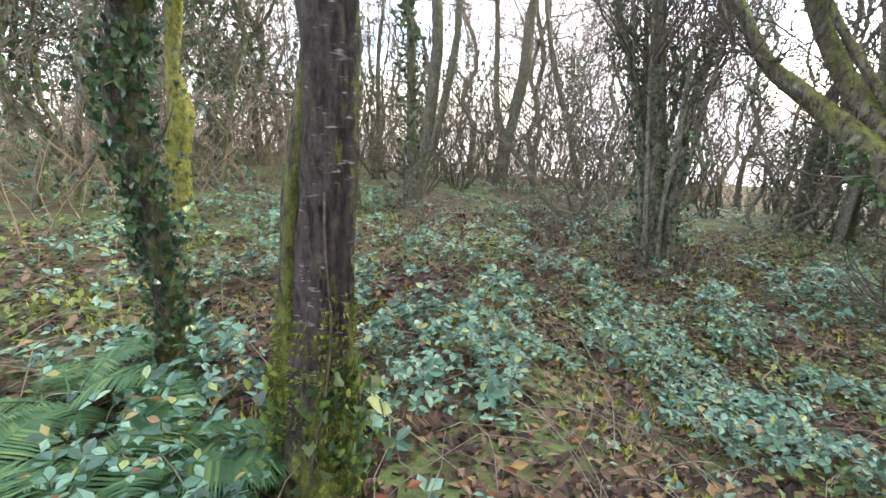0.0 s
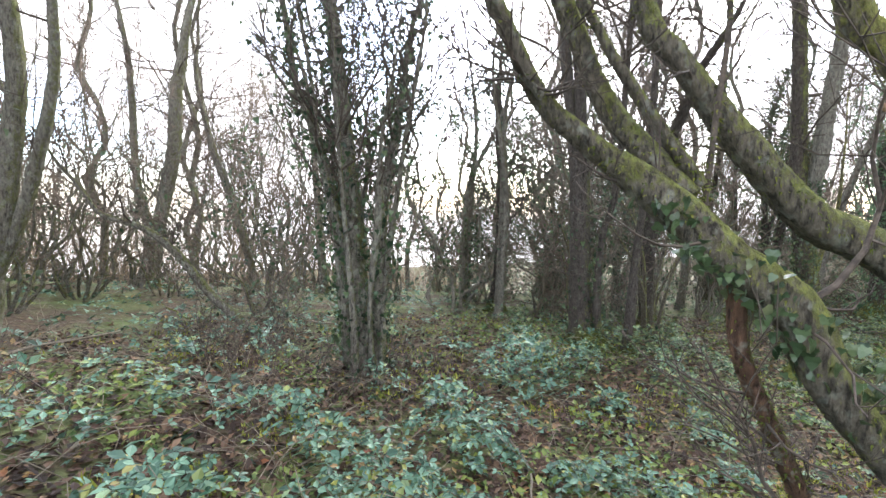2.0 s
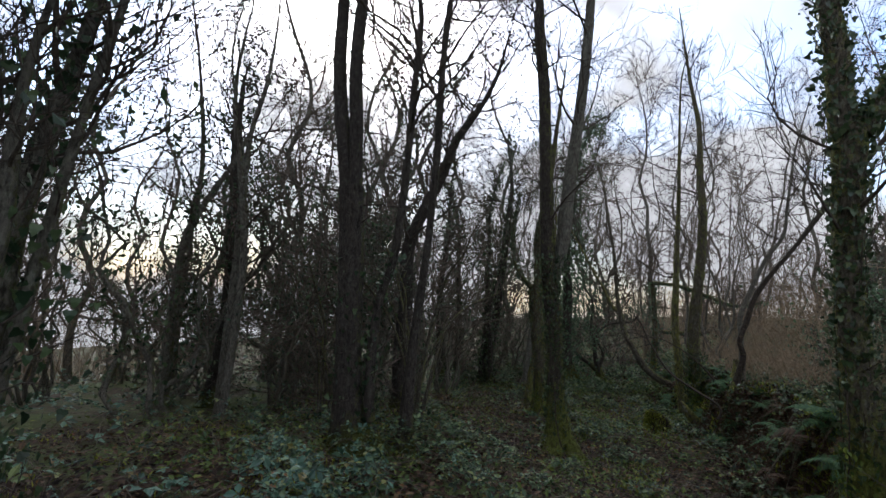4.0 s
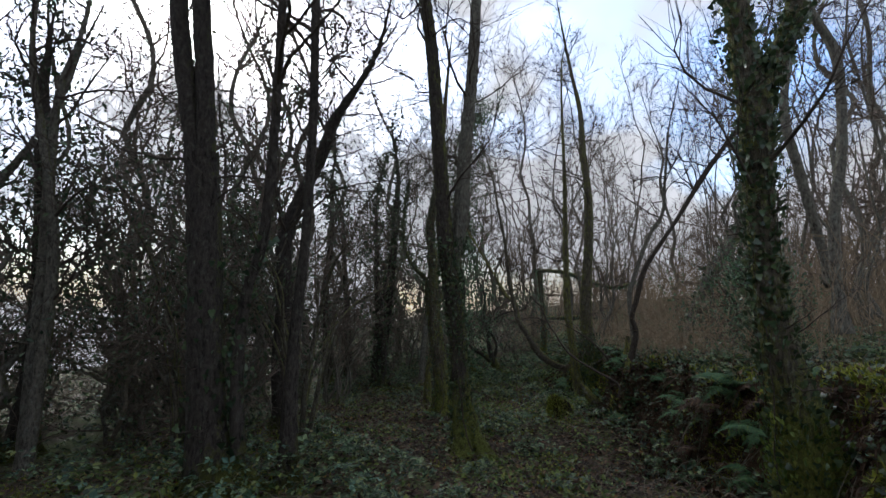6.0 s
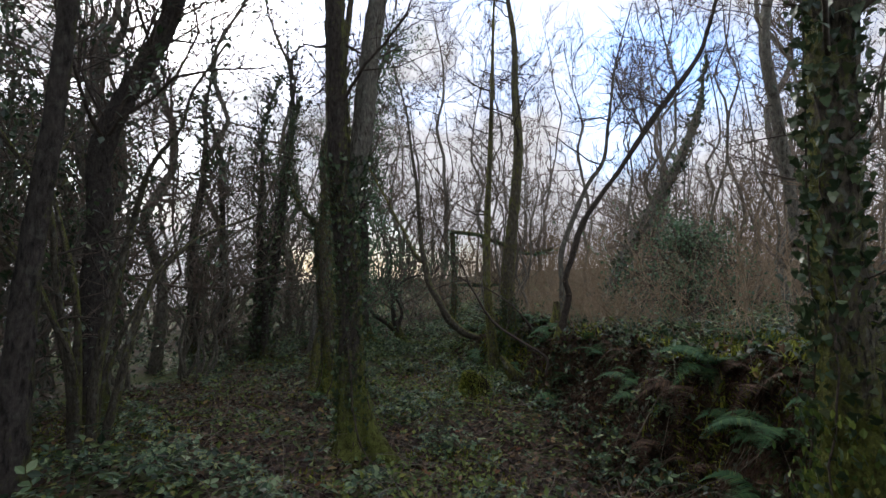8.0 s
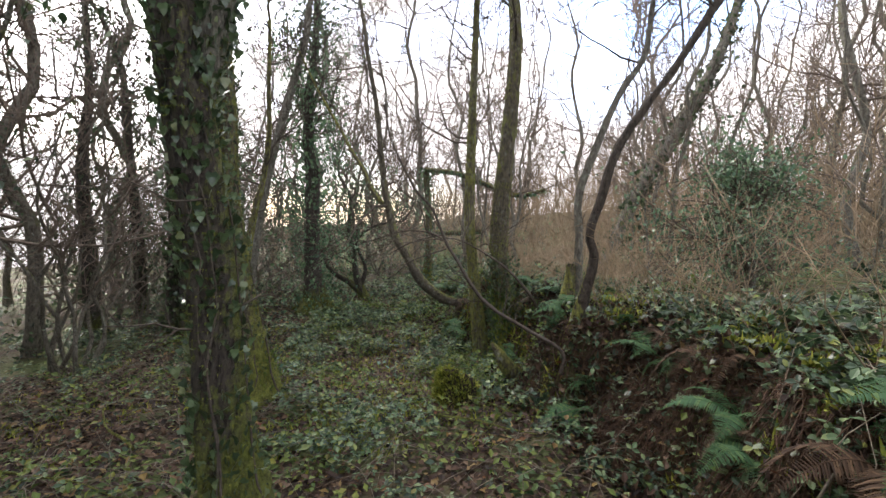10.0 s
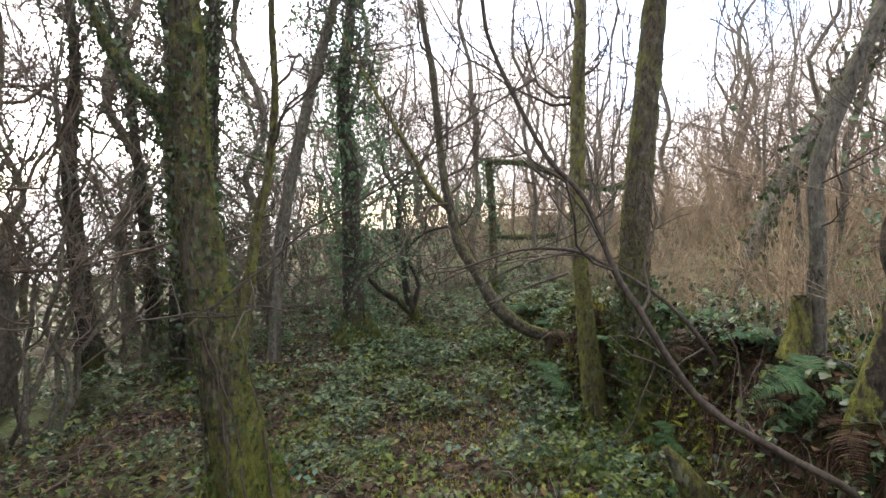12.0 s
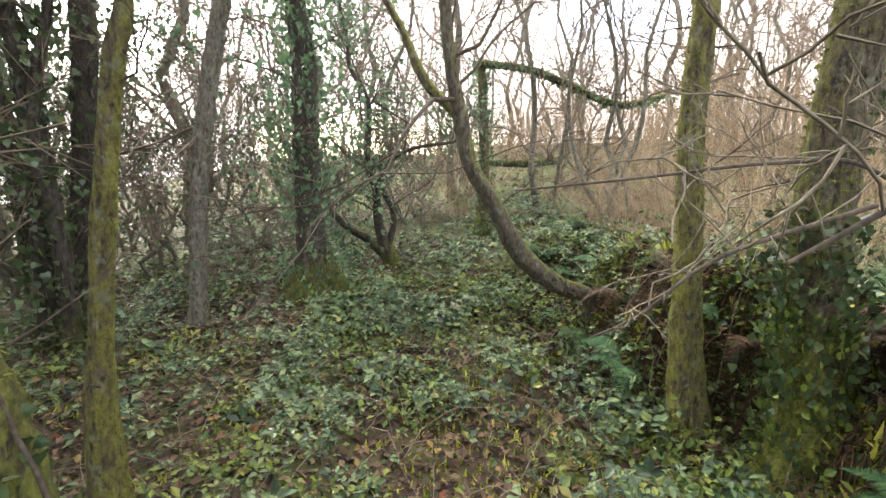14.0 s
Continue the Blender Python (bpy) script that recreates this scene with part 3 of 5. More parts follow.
tree("mossy_tree", [[(-2.54, 5.18, 0.74, 0.129), (-2.55, 5.18, 1.03, 0.114), (-2.52, 5.18, 1.53, 0.124), (-2.42, 5.2, 1.95, 0.127), (-2.44, 5.2, 2.41, 0.077), (-2.33, 5.22, 3.05, 0.085)]], "crooked trunk coated in yellow-green moss", BARK_GOLD, 13, 4, 14, 1.4, ivy=500, ivy_size=0.06)
tree("straight_tree", [[(-1.22, 5.61, 0.6, 0.166), (-1.12, 5.59, 1.17, 0.119), (-1.01, 5.57, 1.79, 0.101), (-0.89, 5.54, 2.52, 0.085)]], "straight grey trunk with green algae", BARK_GREY, 14, 5, 14, 1.4)
tree("slim_tree", [[(-1.43, 7.47, 0.54, 0.097), (-1.41, 7.46, 1.26, 0.081), (-1.41, 7.46, 2.03, 0.066), (-1.24, 7.43, 2.84, 0.057)]], "slim dark trunk with bare twigs", BARK_GREY, 15, 4, 14, 1.2)
tree("forked_tree", [[(-0.69, 8.04, 0.15, 0.17), (-0.56, 8.01, 1.08, 0.185)], [(-0.59, 8.02, 1, 0.093), (-0.64, 8.03, 1.42, 0.077), (-0.63, 8.02, 2.4, 0.067), (-0.63, 8.03, 3, 0.058)], [(-0.52, 8, 1.01, 0.114), (-0.39, 7.97, 1.5, 0.097), (-0.26, 7.95, 2.41, 0.093), (-0.2, 7.94, 3.02, 0.084)], [(-0.46, 7.99, 1.08, 0.078), (-0.26, 7.95, 1.57, 0.062), (-0.05, 7.9, 2.3, 0.06), (0.09, 7.88, 3.03, 0.052)]], "forked grey tree with ivy on one stem", BARK_GREY, 16, [0, 3.5, 4, 3.5], 14, 1.3, ivy=1300, ivy_size=0.065, ivy_reach=0.09, ivy_on=[1])
tree("thin_tree", [[(-2.63, 12.57, 0.42, 0.071), (-2.65, 12.57, 1.38, 0.07), (-2.62, 12.57, 2.89, 0.055), (-2.55, 12.56, 3.69, 0.049)]], "thin bare dark tree among bracken", BARK_FAR, 17, 3, 14, 1.0)
tree("twin_tree", [[(0.36, 13.24, 0.13, 0.175), (0.47, 13.21, 1.2, 0.105), (0.26, 13.26, 2.31, 0.076), (0.22, 13.27, 4.03, 0.061)], [(0.44, 13.31, 0.11, 0.149), (0.59, 13.28, 1.2, 0.132), (0.89, 13.22, 2.7, 0.14), (0.99, 13.2, 4.08, 0.122)]], "dark twin-stemmed bare tree", BARK_FAR, 18, 3.5, 16, 1.4)
tree("coppiced_hazel", [[(2.75, 6.47, 0.24, 0.12), (2.69, 6.48, 1.02, 0.092), (2.61, 6.5, 1.9, 0.091), (2.54, 6.52, 2.66, 0.08), (2.51, 6.52, 2.96, 0.072)], [(2.61, 6.5, 0.3, 0.071), (2.54, 6.52, 1.13, 0.061), (2.44, 6.54, 1.9, 0.059), (2.27, 6.57, 2.54, 0.04), (2.12, 6.6, 2.95, 0.033)], [(2.89, 6.44, 0.31, 0.077), (2.89, 6.44, 1.15, 0.067), (2.93, 6.44, 1.92, 0.053), (3.04, 6.41, 2.57, 0.04), (3.11, 6.4, 2.99, 0.033)], [(2.87, 6.54, 0.12, 0.046), (2.95, 6.52, 0.92, 0.031), (2.99, 6.62, 1.72, 0.017), (3.1, 6.67, 2.42, 0.032), (3.21, 6.73, 3.12, 0.009)], [(2.84, 6.51, 0.12, 0.043), (2.79, 6.61, 0.92, 0.027), (2.81, 6.77, 1.72, 0.026), (2.91, 6.83, 2.42, 0.022), (2.88, 7.07, 3.12, 0.005)], [(2.62, 6.64, 0.12, 0.027), (2.64, 6.67, 0.92, 0.037), (2.59, 6.7, 1.72, 0.022), (2.51, 6.82, 2.42, 0.027), (2.43, 6.86, 3.12, 0.013)], [(2.6, 6.47, 0.12, 0.035), (2.62, 6.46, 0.92, 0.029), (2.46, 6.45, 1.72, 0.024), (2.32, 6.51, 2.42, 0.014), (2.21, 6.48, 3.12, 0.019)], [(2.62, 6.34, 0.12, 0.042), (2.57, 6.29, 0.92, 0.033), (2.49, 6.29, 1.72, 0.022), (2.43, 6.26, 2.42, 0.021), (2.37, 6.2, 3.12, 0.016)], [(2.79, 6.33, 0.12, 0.035), (2.72, 6.22, 0.92, 0.025), (2.78, 6.18, 1.72, 0.041), (2.76, 6.05, 2.42, 0.019), (2.8, 5.81, 3.12, 0.009)], [(2.88, 6.34, 0.12, 0.036), (2.91, 6.39, 0.92, 0.032), (3, 6.34, 1.72, 0.03), (3.07, 6.26, 2.42, 0.021), (3.18, 6.23, 3.12, 0.02)]], "many-stemmed coppiced tree with dark ivy up its middle", BARK_GREY, 19, [4, 3, 3, 3, 3, 3, 3, 3, 3, 3], 20, 1.1,
     ivy=5500, ivy_mat=IVY_DEEP, ivy_size=0.045, ivy_reach=0.1, ivy_on=[0, 1, 2], leaves=500, start=0.3, fine=4, lift=0.2)
tree("leaning_sapling", [[(1.96, 7.98, 0.21, 0.056), (1.46, 8.08, 0.71, 0.051), (1.06, 8.17, 1.27, 0.046), (0.73, 8.23, 1.55, 0.034), (0.37, 8.31, 1.68, 0.026)]], "thin sapling leaning low over the ground", BARK_GREY, 20, 1.2, 8, 0.8, flare=0.1)
tree("bushy_tree", [[(2.47, 13.47, -0.07, 0.1), (2.32, 13.5, 0.69, 0.084), (2.05, 13.56, 1.76, 0.082), (1.66, 13.64, 3.02, 0.066), (1.41, 13.69, 4.2, 0.051)]], "bare bushy tree with spreading twigs", BARK_FAR, 21, 3, 26, 1.4, start=0.15)
tree("thin_tree", [[(3.88, 12.88, -0.18, 0.098), (3.79, 12.9, 1.19, 0.081), (3.67, 12.93, 3.07, 0.064), (3.55, 12.95, 4.23, 0.05)]], "thin bare pole of a tree", BARK_FAR, 22, 3, 14, 1.0)
tree("ash_tree", [[(6.28, 7.04, -0.12, 0.227), (6.26, 7.12, 0.27, 0.16), (6.24, 7.17, 1.13, 0.148), (6.23, 7.22, 2.02, 0.141), (6.21, 7.28, 2.8, 0.139)], [(6.19, 7.34, 2.8, 0.082), (6.16, 7.44, 3.45, 0.084), (6.13, 7.55, 4.28, 0.08)], [(6.22, 7.24, 2.8, 0.087), (6.21, 7.29, 3.61, 0.079), (6.19, 7.34, 4.28, 0.08)], [(6.33, 6.87, 0.17, 0.0653), (6.32, 6.9, 0.88, 0.0555), (6.34, 6.85, 1.52, 0.0488), (6.38, 6.72, 2.02, 0.0457), (6.4, 6.65, 3.01, 0.0428), (6.41, 6.61, 4.28, 0.036)]], "tall dark forked ash with bare upper stems", BARK_DARK, 23, [0, 4, 4, 3], 22, 2.2, start=0.42, ivy=350, ivy_mat=IVY_DEEP, ivy_high=2.2)
tree("slender_ash", [[(6.71, 6.63, -0.21, 0.1024), (6.71, 6.63, 0.38, 0.0752), (6.72, 6.6, 1.1, 0.0552), (6.74, 6.52, 2.06, 0.0432), (6.76, 6.47, 3.29, 0.0448), (6.76, 6.47, 4.47, 0.0408)]], "slender dark ash with bare twigs", BARK_DARK, 24, 4, 24, 1.9, start=0.4)
tree("forked_ash", [[(9.13, 5.53, -0.47, 0.194), (9.11, 5.61, 0.25, 0.128), (9.09, 5.66, 1.23, 0.115), (9.06, 5.78, 2.31, 0.109), (9.03, 5.86, 3.67, 0.096), (9.01, 5.94, 4.93, 0.089), (8.98, 6.03, 5.79, 0.082)], [(9.085, 5.69, 1.7, 0.05), (9.12, 5.57, 2.54, 0.1), (9.14, 5.52, 3.43, 0.095), (9.17, 5.39, 4.76, 0.081), (9.2, 5.32, 5.79, 0.074)]], "mossy ash hung with ivy, forking at head height", BARK_ROOTED, 25, [3, 3], 18, 2.0, ivy=2600, ivy_size=0.042, ivy_high=2.8, ivy_reach=0.01, start=0.36, tufts=9000, tuft_high=2.6, sides=28, step=0.04, own={1: BARK_GREY}, vines=7, vine_high=2.8)
tree("mossy_ash", [[(11.5, 6.48, -0.62, 0.257), (11.5, 6.52, -0.19, 0.176), (11.49, 6.59, 0.28, 0.138), (11.48, 6.69, 0.97, 0.123), (11.47, 6.72, 1.65, 0.094), (11.47, 6.72, 2.3, 0.084), (11.47, 6.75, 2.95, 0.083)], [(11.47, 6.8, 1.15, 0.059), (11.46, 6.86, 1.82, 0.04), (11.44, 7.08, 2.09, 0.031), (11.42, 7.27, 2.48, 0.022)]], "leaning mossy ash with a swollen knot", BARK_MOSS, 26, [4, 1.5], 12, 1.4, ivy=4200, ivy_size=0.03, ivy_mat=IVY, ivy_high=4.5, start=0.6, tufts=9000, tuft_high=3.0, sides=26, step=0.04, ivy_reach=0.01, flare=0.5, skirt=700, skirt_high=0.5, vines=5, vine_high=2.4)
tree("forked_oak", [[(7.12, 2.39, 0.07, 0.2575), (7.1, 2.45, 0.47, 0.1911), (7.08, 2.54, 0.97, 0.1337), (7.06, 2.6, 1.57, 0.1041), (7.06, 2.61, 2.24, 0.1025), (7.06, 2.59, 2.89, 0.1156), (7.06, 2.58, 3.12, 0.1123), (7.06, 2.54, 3.35, 0.05)], [(7.05, 2.63, 3.17, 0.105), (7.04, 2.66, 3.56, 0.097), (7.04, 2.68, 3.9, 0.093)], [(7.08, 2.52, 3.17, 0.091), (7.13, 2.36, 3.48, 0.078), (7.18, 2.2, 3.9, 0.07)]], "stout forked trunk thickly grown with ivy, moss at its roots", BARK_MOSS, 27, [0, 4, 4], 12, 1.6, ivy=7500, ivy_mat=IVY, ivy_size=0.046, tufts=2600, tuft_high=2.0, sides=26, step=0.05, flare=0.0, skirt=900, skirt_high=0.5, vines=4, vine_high=3.0)
tree("curved_tree", [[(11.3, 3.32, 0.18, 0.073), (11.31, 3.24, 0.54, 0.055), (11.32, 3.16, 0.9, 0.044), (11.31, 3.21, 1.14, 0.038), (11.32, 3.12, 1.45, 0.041), (11.34, 2.99, 1.9, 0.04), (11.36, 2.74, 2.31, 0.034), (11.39, 2.45, 2.72, 0.032), (11.5, 1.95, 3.5, 0.042), (11.7, 1.3, 4.4, 0.034)], [(11.91, 3.15, 0.46, 0.056), (11.91, 3.16, 1.06, 0.041), (11.91, 3.18, 1.52, 0.041), (11.92, 3.03, 1.99, 0.038), (11.95, 2.8, 2.56, 0.034), (11.97, 2.55, 2.97, 0.029)]], "dark curved trunk leaning out from the bank, mossy foot", BARK_FOOT, 28, [2.5, 2.5], 12, 1.3, own={1: BARK_GREY}, sides=22, step=0.04, flare=0.3)
tree("mossy_pole", [[(13.43, 4.09, -0.62, 0.12), (13.43, 4.17, -0.05, 0.093), (13.42, 4.24, 0.6, 0.074), (13.42, 4.3, 1.2, 0.068), (13.41, 4.3, 2.1, 0.062), (13.41, 4.27, 3.5, 0.045)]], "upright pole of a tree covered in yellow moss", BARK_GOLD, 29, 4, 14, 1.2, start=0.35, tufts=3000, tuft_high=3.5, sides=22, step=0.05, flare=0.2)
tree("bank_tree", [[(12.88, 3.74, -0.5, 0.2), (12.88, 3.8, -0.05, 0.15), (12.88, 3.88, 0.4, 0.118), (12.87, 3.93, 0.9, 0.112), (12.87, 3.9, 1.6, 0.104), (12.87, 3.82, 2.6, 0.088), (12.87, 3.79, 3.5, 0.078)]], "straight reddish trunk rising from the bank, mossy base", BARK_MOSS, 30, 5, 16, 1.3, ivy=1500, ivy_size=0.04, ivy_high=1.3, ivy_reach=0.05, start=0.45, tufts=9000, tuft_high=2.2, sides=22, step=0.05, flare=0.4, skirt=1300, skirt_high=0.9)
tree("bent_tree", [[(14.67, 4.43, -0.19, 0.064), (14.65, 4.71, -0.08, 0.074), (14.64, 4.92, 0.07, 0.083), (14.63, 5.1, 0.26, 0.082), (14.62, 5.28, 0.59, 0.071), (14.61, 5.49, 0.92, 0.066), (14.61, 5.58, 1.28, 0.064), (14.6, 5.67, 1.67, 0.05), (14.6, 5.73, 2.16, 0.044)], [(14.99, 5.6, 1.32, 0.05), (14.97, 5.9, 1.61, 0.045), (14.96, 6.11, 2.04, 0.032), (14.95, 6.25, 2.26, 0.029)]], "bent trunk growing out sideways before turning upward", BARK_LEAN, 31, [4, 2.5], 14, 1.4, own={1: BARK_GOLD}, flare=0.0, start=0.3)
tree("broken_snag", [[(18.89, 5.27, -0.69, 0.13), (18.89, 5.21, 0.5, 0.088), (18.89, 5.27, 1.63, 0.076), (18.88, 5.33, 2.45, 0.074)], [(18.81, 5.33, 2.4, 0.064), (18.85, 4.57, 2.33, 0.064), (18.88, 3.91, 2.1, 0.065), (18.93, 3.05, 1.8, 0.056), (18.97, 2.33, 1.95, 0.046)], [(19.83, 5.2, 0.81, 0.054), (19.87, 4.45, 0.8, 0.075), (19.91, 3.81, 0.85, 0.054)]], "broken dead trunk with an arching ivied bough", BARK_MOSS, 32, 0, 20, 0.9, ivy=1500, ivy_mat=HOLLY, ivy_size=0.055, ivy_reach=0.08)
tree("ivied_tree", [[(16, 7.25, -0.46, 0.222), (15.99, 7.29, 0.25, 0.158), (15.99, 7.3, 1.08, 0.146), (15.99, 7.29, 1.98, 0.129), (15.99, 7.37, 2.54, 0.108)]], "dark trunk hidden by hanging ivy", BARK_DARK, 33, 4.5, 18, 1.4, ivy=5200, ivy_mat=HOLLY, ivy_size=0.055, ivy_reach=0.26, leaves=4200, leaf_mat=HOLLY, start=0.3)
tree("hawthorn_bush", [[(17.31, 6.56, -0.55, 0.107), (17.3, 6.72, -0.08, 0.073), (17.29, 6.78, 0.49, 0.048), (17.29, 6.89, 0.88, 0.047), (17.29, 6.86, 1.63, 0.035), (17.28, 7.1, 2.07, 0.027)], [(17.3, 6.6, -0.49, 0.09), (17.29, 6.88, -0.24, 0.065), (17.27, 7.21, -0.05, 0.049), (17.25, 7.52, 0.31, 0.036), (17.24, 7.75, 0.78, 0.028)], [(17.3, 6.64, -0.41, 0.066), (17.31, 6.52, 0.09, 0.04), (17.3, 6.72, 0.65, 0.036), (17.32, 6.33, 1.01, 0.027), (17.35, 5.7, 1.14, 0.02)]], "low crooked dark hawthorn with spreading limbs", BARK_DARK, 34, [1.5, 1.0, 0.6], 20, 1.0, leaves=3000, leaf_mat=HOLLY, flare=0.2, start=0.2)
tree("leaning_oak", [[(3.62, 2.1, 0.3, 0.11), (3.4, 2.32, 0.72, 0.09), (3.03, 2.66, 1.27, 0.073), (2.95, 2.76, 1.52, 0.074), (2.79, 2.9, 1.69, 0.069), (2.69, 3.05, 1.86, 0.066), (2.6, 3.2, 2, 0.05)], [(2.67, 3.16, 1.93, 0.05), (2.52, 3.28, 2.09, 0.043), (2.386, 3.36, 2.226, 0.036), (2.24, 3.39, 2.47, 0.032), (2.09, 3.4, 2.72, 0.03), (1.84, 3.47, 3.2, 0.025)], [(2.8, 3.05, 1.87, 0.05), (2.73, 3.2, 2.06, 0.046), (2.665, 3.32, 2.228, 0.043), (2.56, 3.38, 2.48, 0.04), (2.46, 3.44, 2.74, 0.037), (2.27, 3.54, 3.2, 0.03)], [(2.85, 3.04, 1.92, 0.028), (2.76, 3.11, 2.08, 0.023), (2.65, 3.21, 2.3, 0.021), (2.56, 3.28, 2.49, 0.018)], [(2.86, 3.03, 1.82, 0.011), (2.88, 3.02, 2.15, 0.01), (2.89, 3, 2.48, 0.01)], [(4.2, 2.05, 0.5, 0.1), (3.9, 2.32, 1.1, 0.085), (3.48, 2.69, 1.64, 0.068), (3.26, 2.88, 1.81, 0.068), (3.11, 3.01, 2.03, 0.063), (2.99, 3.11, 2.22, 0.053), (2.88, 3.2, 2.42, 0.044), (2.8, 3.27, 2.57, 0.042)], [(4.2, 2.05, 1, 0.09), (3.8, 2.4, 1.75, 0.08), (3.48, 2.66, 2.22, 0.07), (3.38, 2.75, 2.41, 0.057), (3.29, 2.82, 2.52, 0.054)], [(2.85, 2.89, 1.64, 0.032), (2.86, 2.87, 1.38, 0.029), (2.99, 2.82, 1.1, 0.03), (3.12, 2.78, 0.85, 0.033), (3.3, 2.72, 0.45, 0.04)], [(2.4, 3.35, 2.21, 0.02), (2.33, 3.33, 2.25, 0.014), (2.26, 3.31, 2.28, 0.011)]], "low leaning mossy trunks with ivy, one limb propped on the ground", BARK_LEAN, 35,
     [0, 3, 3, 2.5, 2, 3, 2.5, 0, 0], 5, 0.9, ivy=0, own={7: BARK_RED, 6: BARK_GOLD, 4: TWIG, 8: BARK_GREY}, sides=24, step=0.03, flare=0.1, start=0.8, tufts=15000, tuft_high=2.4)
lean_r = np.random.default_rng(5)
lean_line = resample([(3.12, 2.58, 1.2, 0.07), (2.9, 2.77, 1.53, 0.07), (2.74, 2.91, 1.71, 0.066), (2.68, 3.02, 1.86, 0.05)], 0.03)
leaning_ivy = part("climbing_ivy", ivy_mesh(lean_r, [lean_line], 420, 0.036, 0.016), IVY)
tagged(leaning_ivy, "string of pale green ivy leaves along a leaning trunk", "ivy")
tree("young_tree", [[(12.58, 7.2, -0.71, 0.085), (12.58, 7.18, -0.15, 0.067), (12.58, 7.12, 0.28, 0.047), (12.58, 7.06, 0.67, 0.05), (12.59, 7, 1.04, 0.041), (12.59, 6.93, 1.38, 0.039), (12.59, 6.86, 1.6, 0.034)]], "slender leaning stem covered in moss", BARK_GOLD, 36, 3, 12, 1.0, sides=20, step=0.05, flare=0.2)
tree("ivy_draped_tree", [[(14.7, 9.36, -0.79, 0.098), (14.71, 9.31, -0.01, 0.105), (14.71, 9.25, 0.77, 0.101), (14.71, 9.26, 1.36, 0.089), (14.71, 9.3, 1.91, 0.077), (14.71, 9.33, 2.17, 0.071)], [(14.58, 9.06, -0.78, 0.079), (14.58, 9.03, -0.13, 0.077), (14.58, 9.06, 0.54, 0.069), (14.57, 9.11, 0.88, 0.063)]], "dark stems draped with ivy", BARK_DARK, 37, [3.5, 3], 16, 1.3, ivy=1500, ivy_reach=0.08, ivy_size=0.07, leaves=1600, leaf_mat=IVY)
tree("ivy_draped_tree", [[(15.19, 9.36, -0.78, 0.141), (15.19, 9.36, -0.02, 0.131), (15.21, 9.21, 0.92, 0.12), (15.23, 9.07, 2.47, 0.1), (15.24, 8.98, 3.8, 0.09)]], "dark stem draped with ivy", BARK_DARK, 38, 3, 16, 1.3, ivy=900, ivy_reach=0.08, ivy_size=0.07, leaves=1600, leaf_mat=IVY)
tree("slim_tree", [[(15.13, 8.2, -0.73, 0.073), (15.15, 8.08, 0.65, 0.081), (15.17, 7.88, 1.73, 0.081), (15.2, 7.59, 2.88, 0.071), (15.24, 7.21, 4.17, 0.061)]], "slim grey tree leaning across others", BARK_GREY, 39, 3, 16, 1.4)
tree("ivy_draped_tree", [[(14.82, 10.81, -0.85, 0.147), (14.82, 10.85, 0.18, 0.126), (14.81, 10.91, 1.9, 0.095), (14.82, 10.75, 3.3, 0.065), (14.82, 10.78, 4.64, 0.046)], [(16.24, 10.93, -0.81, 0.126), (16.24, 10.94, 0.34, 0.113), (16.23, 11.04, 2.02, 0.078), (16.23, 11.14, 3.65, 0.066)]], "dark stems draped with ivy", BARK_DARK, 40, [2, 2], 18, 1.2, ivy=1500, ivy_reach=0.1, ivy_size=0.07, leaves=1600, leaf_mat=IVY)
tree("evergreen_tree", [[(7.11, 10.63, -0.37, 0.173), (7.13, 10.58, 0.3, 0.126), (7.14, 10.56, 1.27, 0.092), (7.13, 10.58, 2.42, 0.087), (7.11, 10.65, 3.77, 0.096)]], "dark stem topped by a leafy evergreen head", BARK_DARK, 41, 1.5, 22, 1.0, leaves=1600, leaf_mat=IVY_DEEP, start=0.3)
tree("leaning_ash", [[(9.41, 8.49, -0.48, 0.153), (9.4, 8.6, 0.36, 0.136), (9.4, 8.54, 1.6, 0.125), (9.4, 8.54, 2.55, 0.113), (9.46, 7.97, 3.79, 0.095)]], "dark leaning trunk with fine twigs", BARK_DARK, 42, 3, 26, 2.2, leaves=500, start=0.38)
tree("bank_sapling", [[(9.2, 1.22, 1.24, 0.05), (9.21, 1.19, 2.26, 0.058), (9.27, 1, 3.25, 0.052), (9.28, 0.97, 4.28, 0.053), (9.2, 1.21, 4.85, 0.047)]], "wavy dark sapling on the bank", BARK_FAR, 43, 3, 14, 1.2)
tree("bank_sapling", [[(10.15, 0.88, 1.79, 0.051), (10.07, 1.13, 3.06, 0.06), (10.03, 1.27, 4.07, 0.053), (10.13, 0.93, 5.52, 0.039)]], "wavy dark sapling on the bank", BARK_FAR, 44, 3, 14, 1.2)
tree("ivied_leaner", [[(16.44, 1.54, 0.31, 0.108), (16.5, 0.92, 1.77, 0.125), (16.57, 0.3, 2.82, 0.143), (16.64, -0.39, 4.03, 0.113), (16.68, -0.72, 4.85, 0.094)]], "slanting trunk wrapped in ivy", BARK_GREY, 45, 2, 12, 1.2, ivy=1000, ivy_reach=0.06, ivy_size=0.08, flare=0.1)
tree("bare_coppice", [[(6.81, 11.52, -0.53, 0.0763), (6.86, 11.47, 0.29, 0.077), (6.91, 11.43, 2.12, 0.0602), (6.97, 11.38, 3.36, 0.0434)], [(6.43, 10.9, -0.32, 0.0904), (6.43, 10.9, 0.96, 0.078), (6.47, 10.85, 2.17, 0.0592)]], "bare coppiced grey stems among brambles", BARK_FAR, 47, [3.5, 3.5], 20, 1.3, leaves=300, start=0.25)
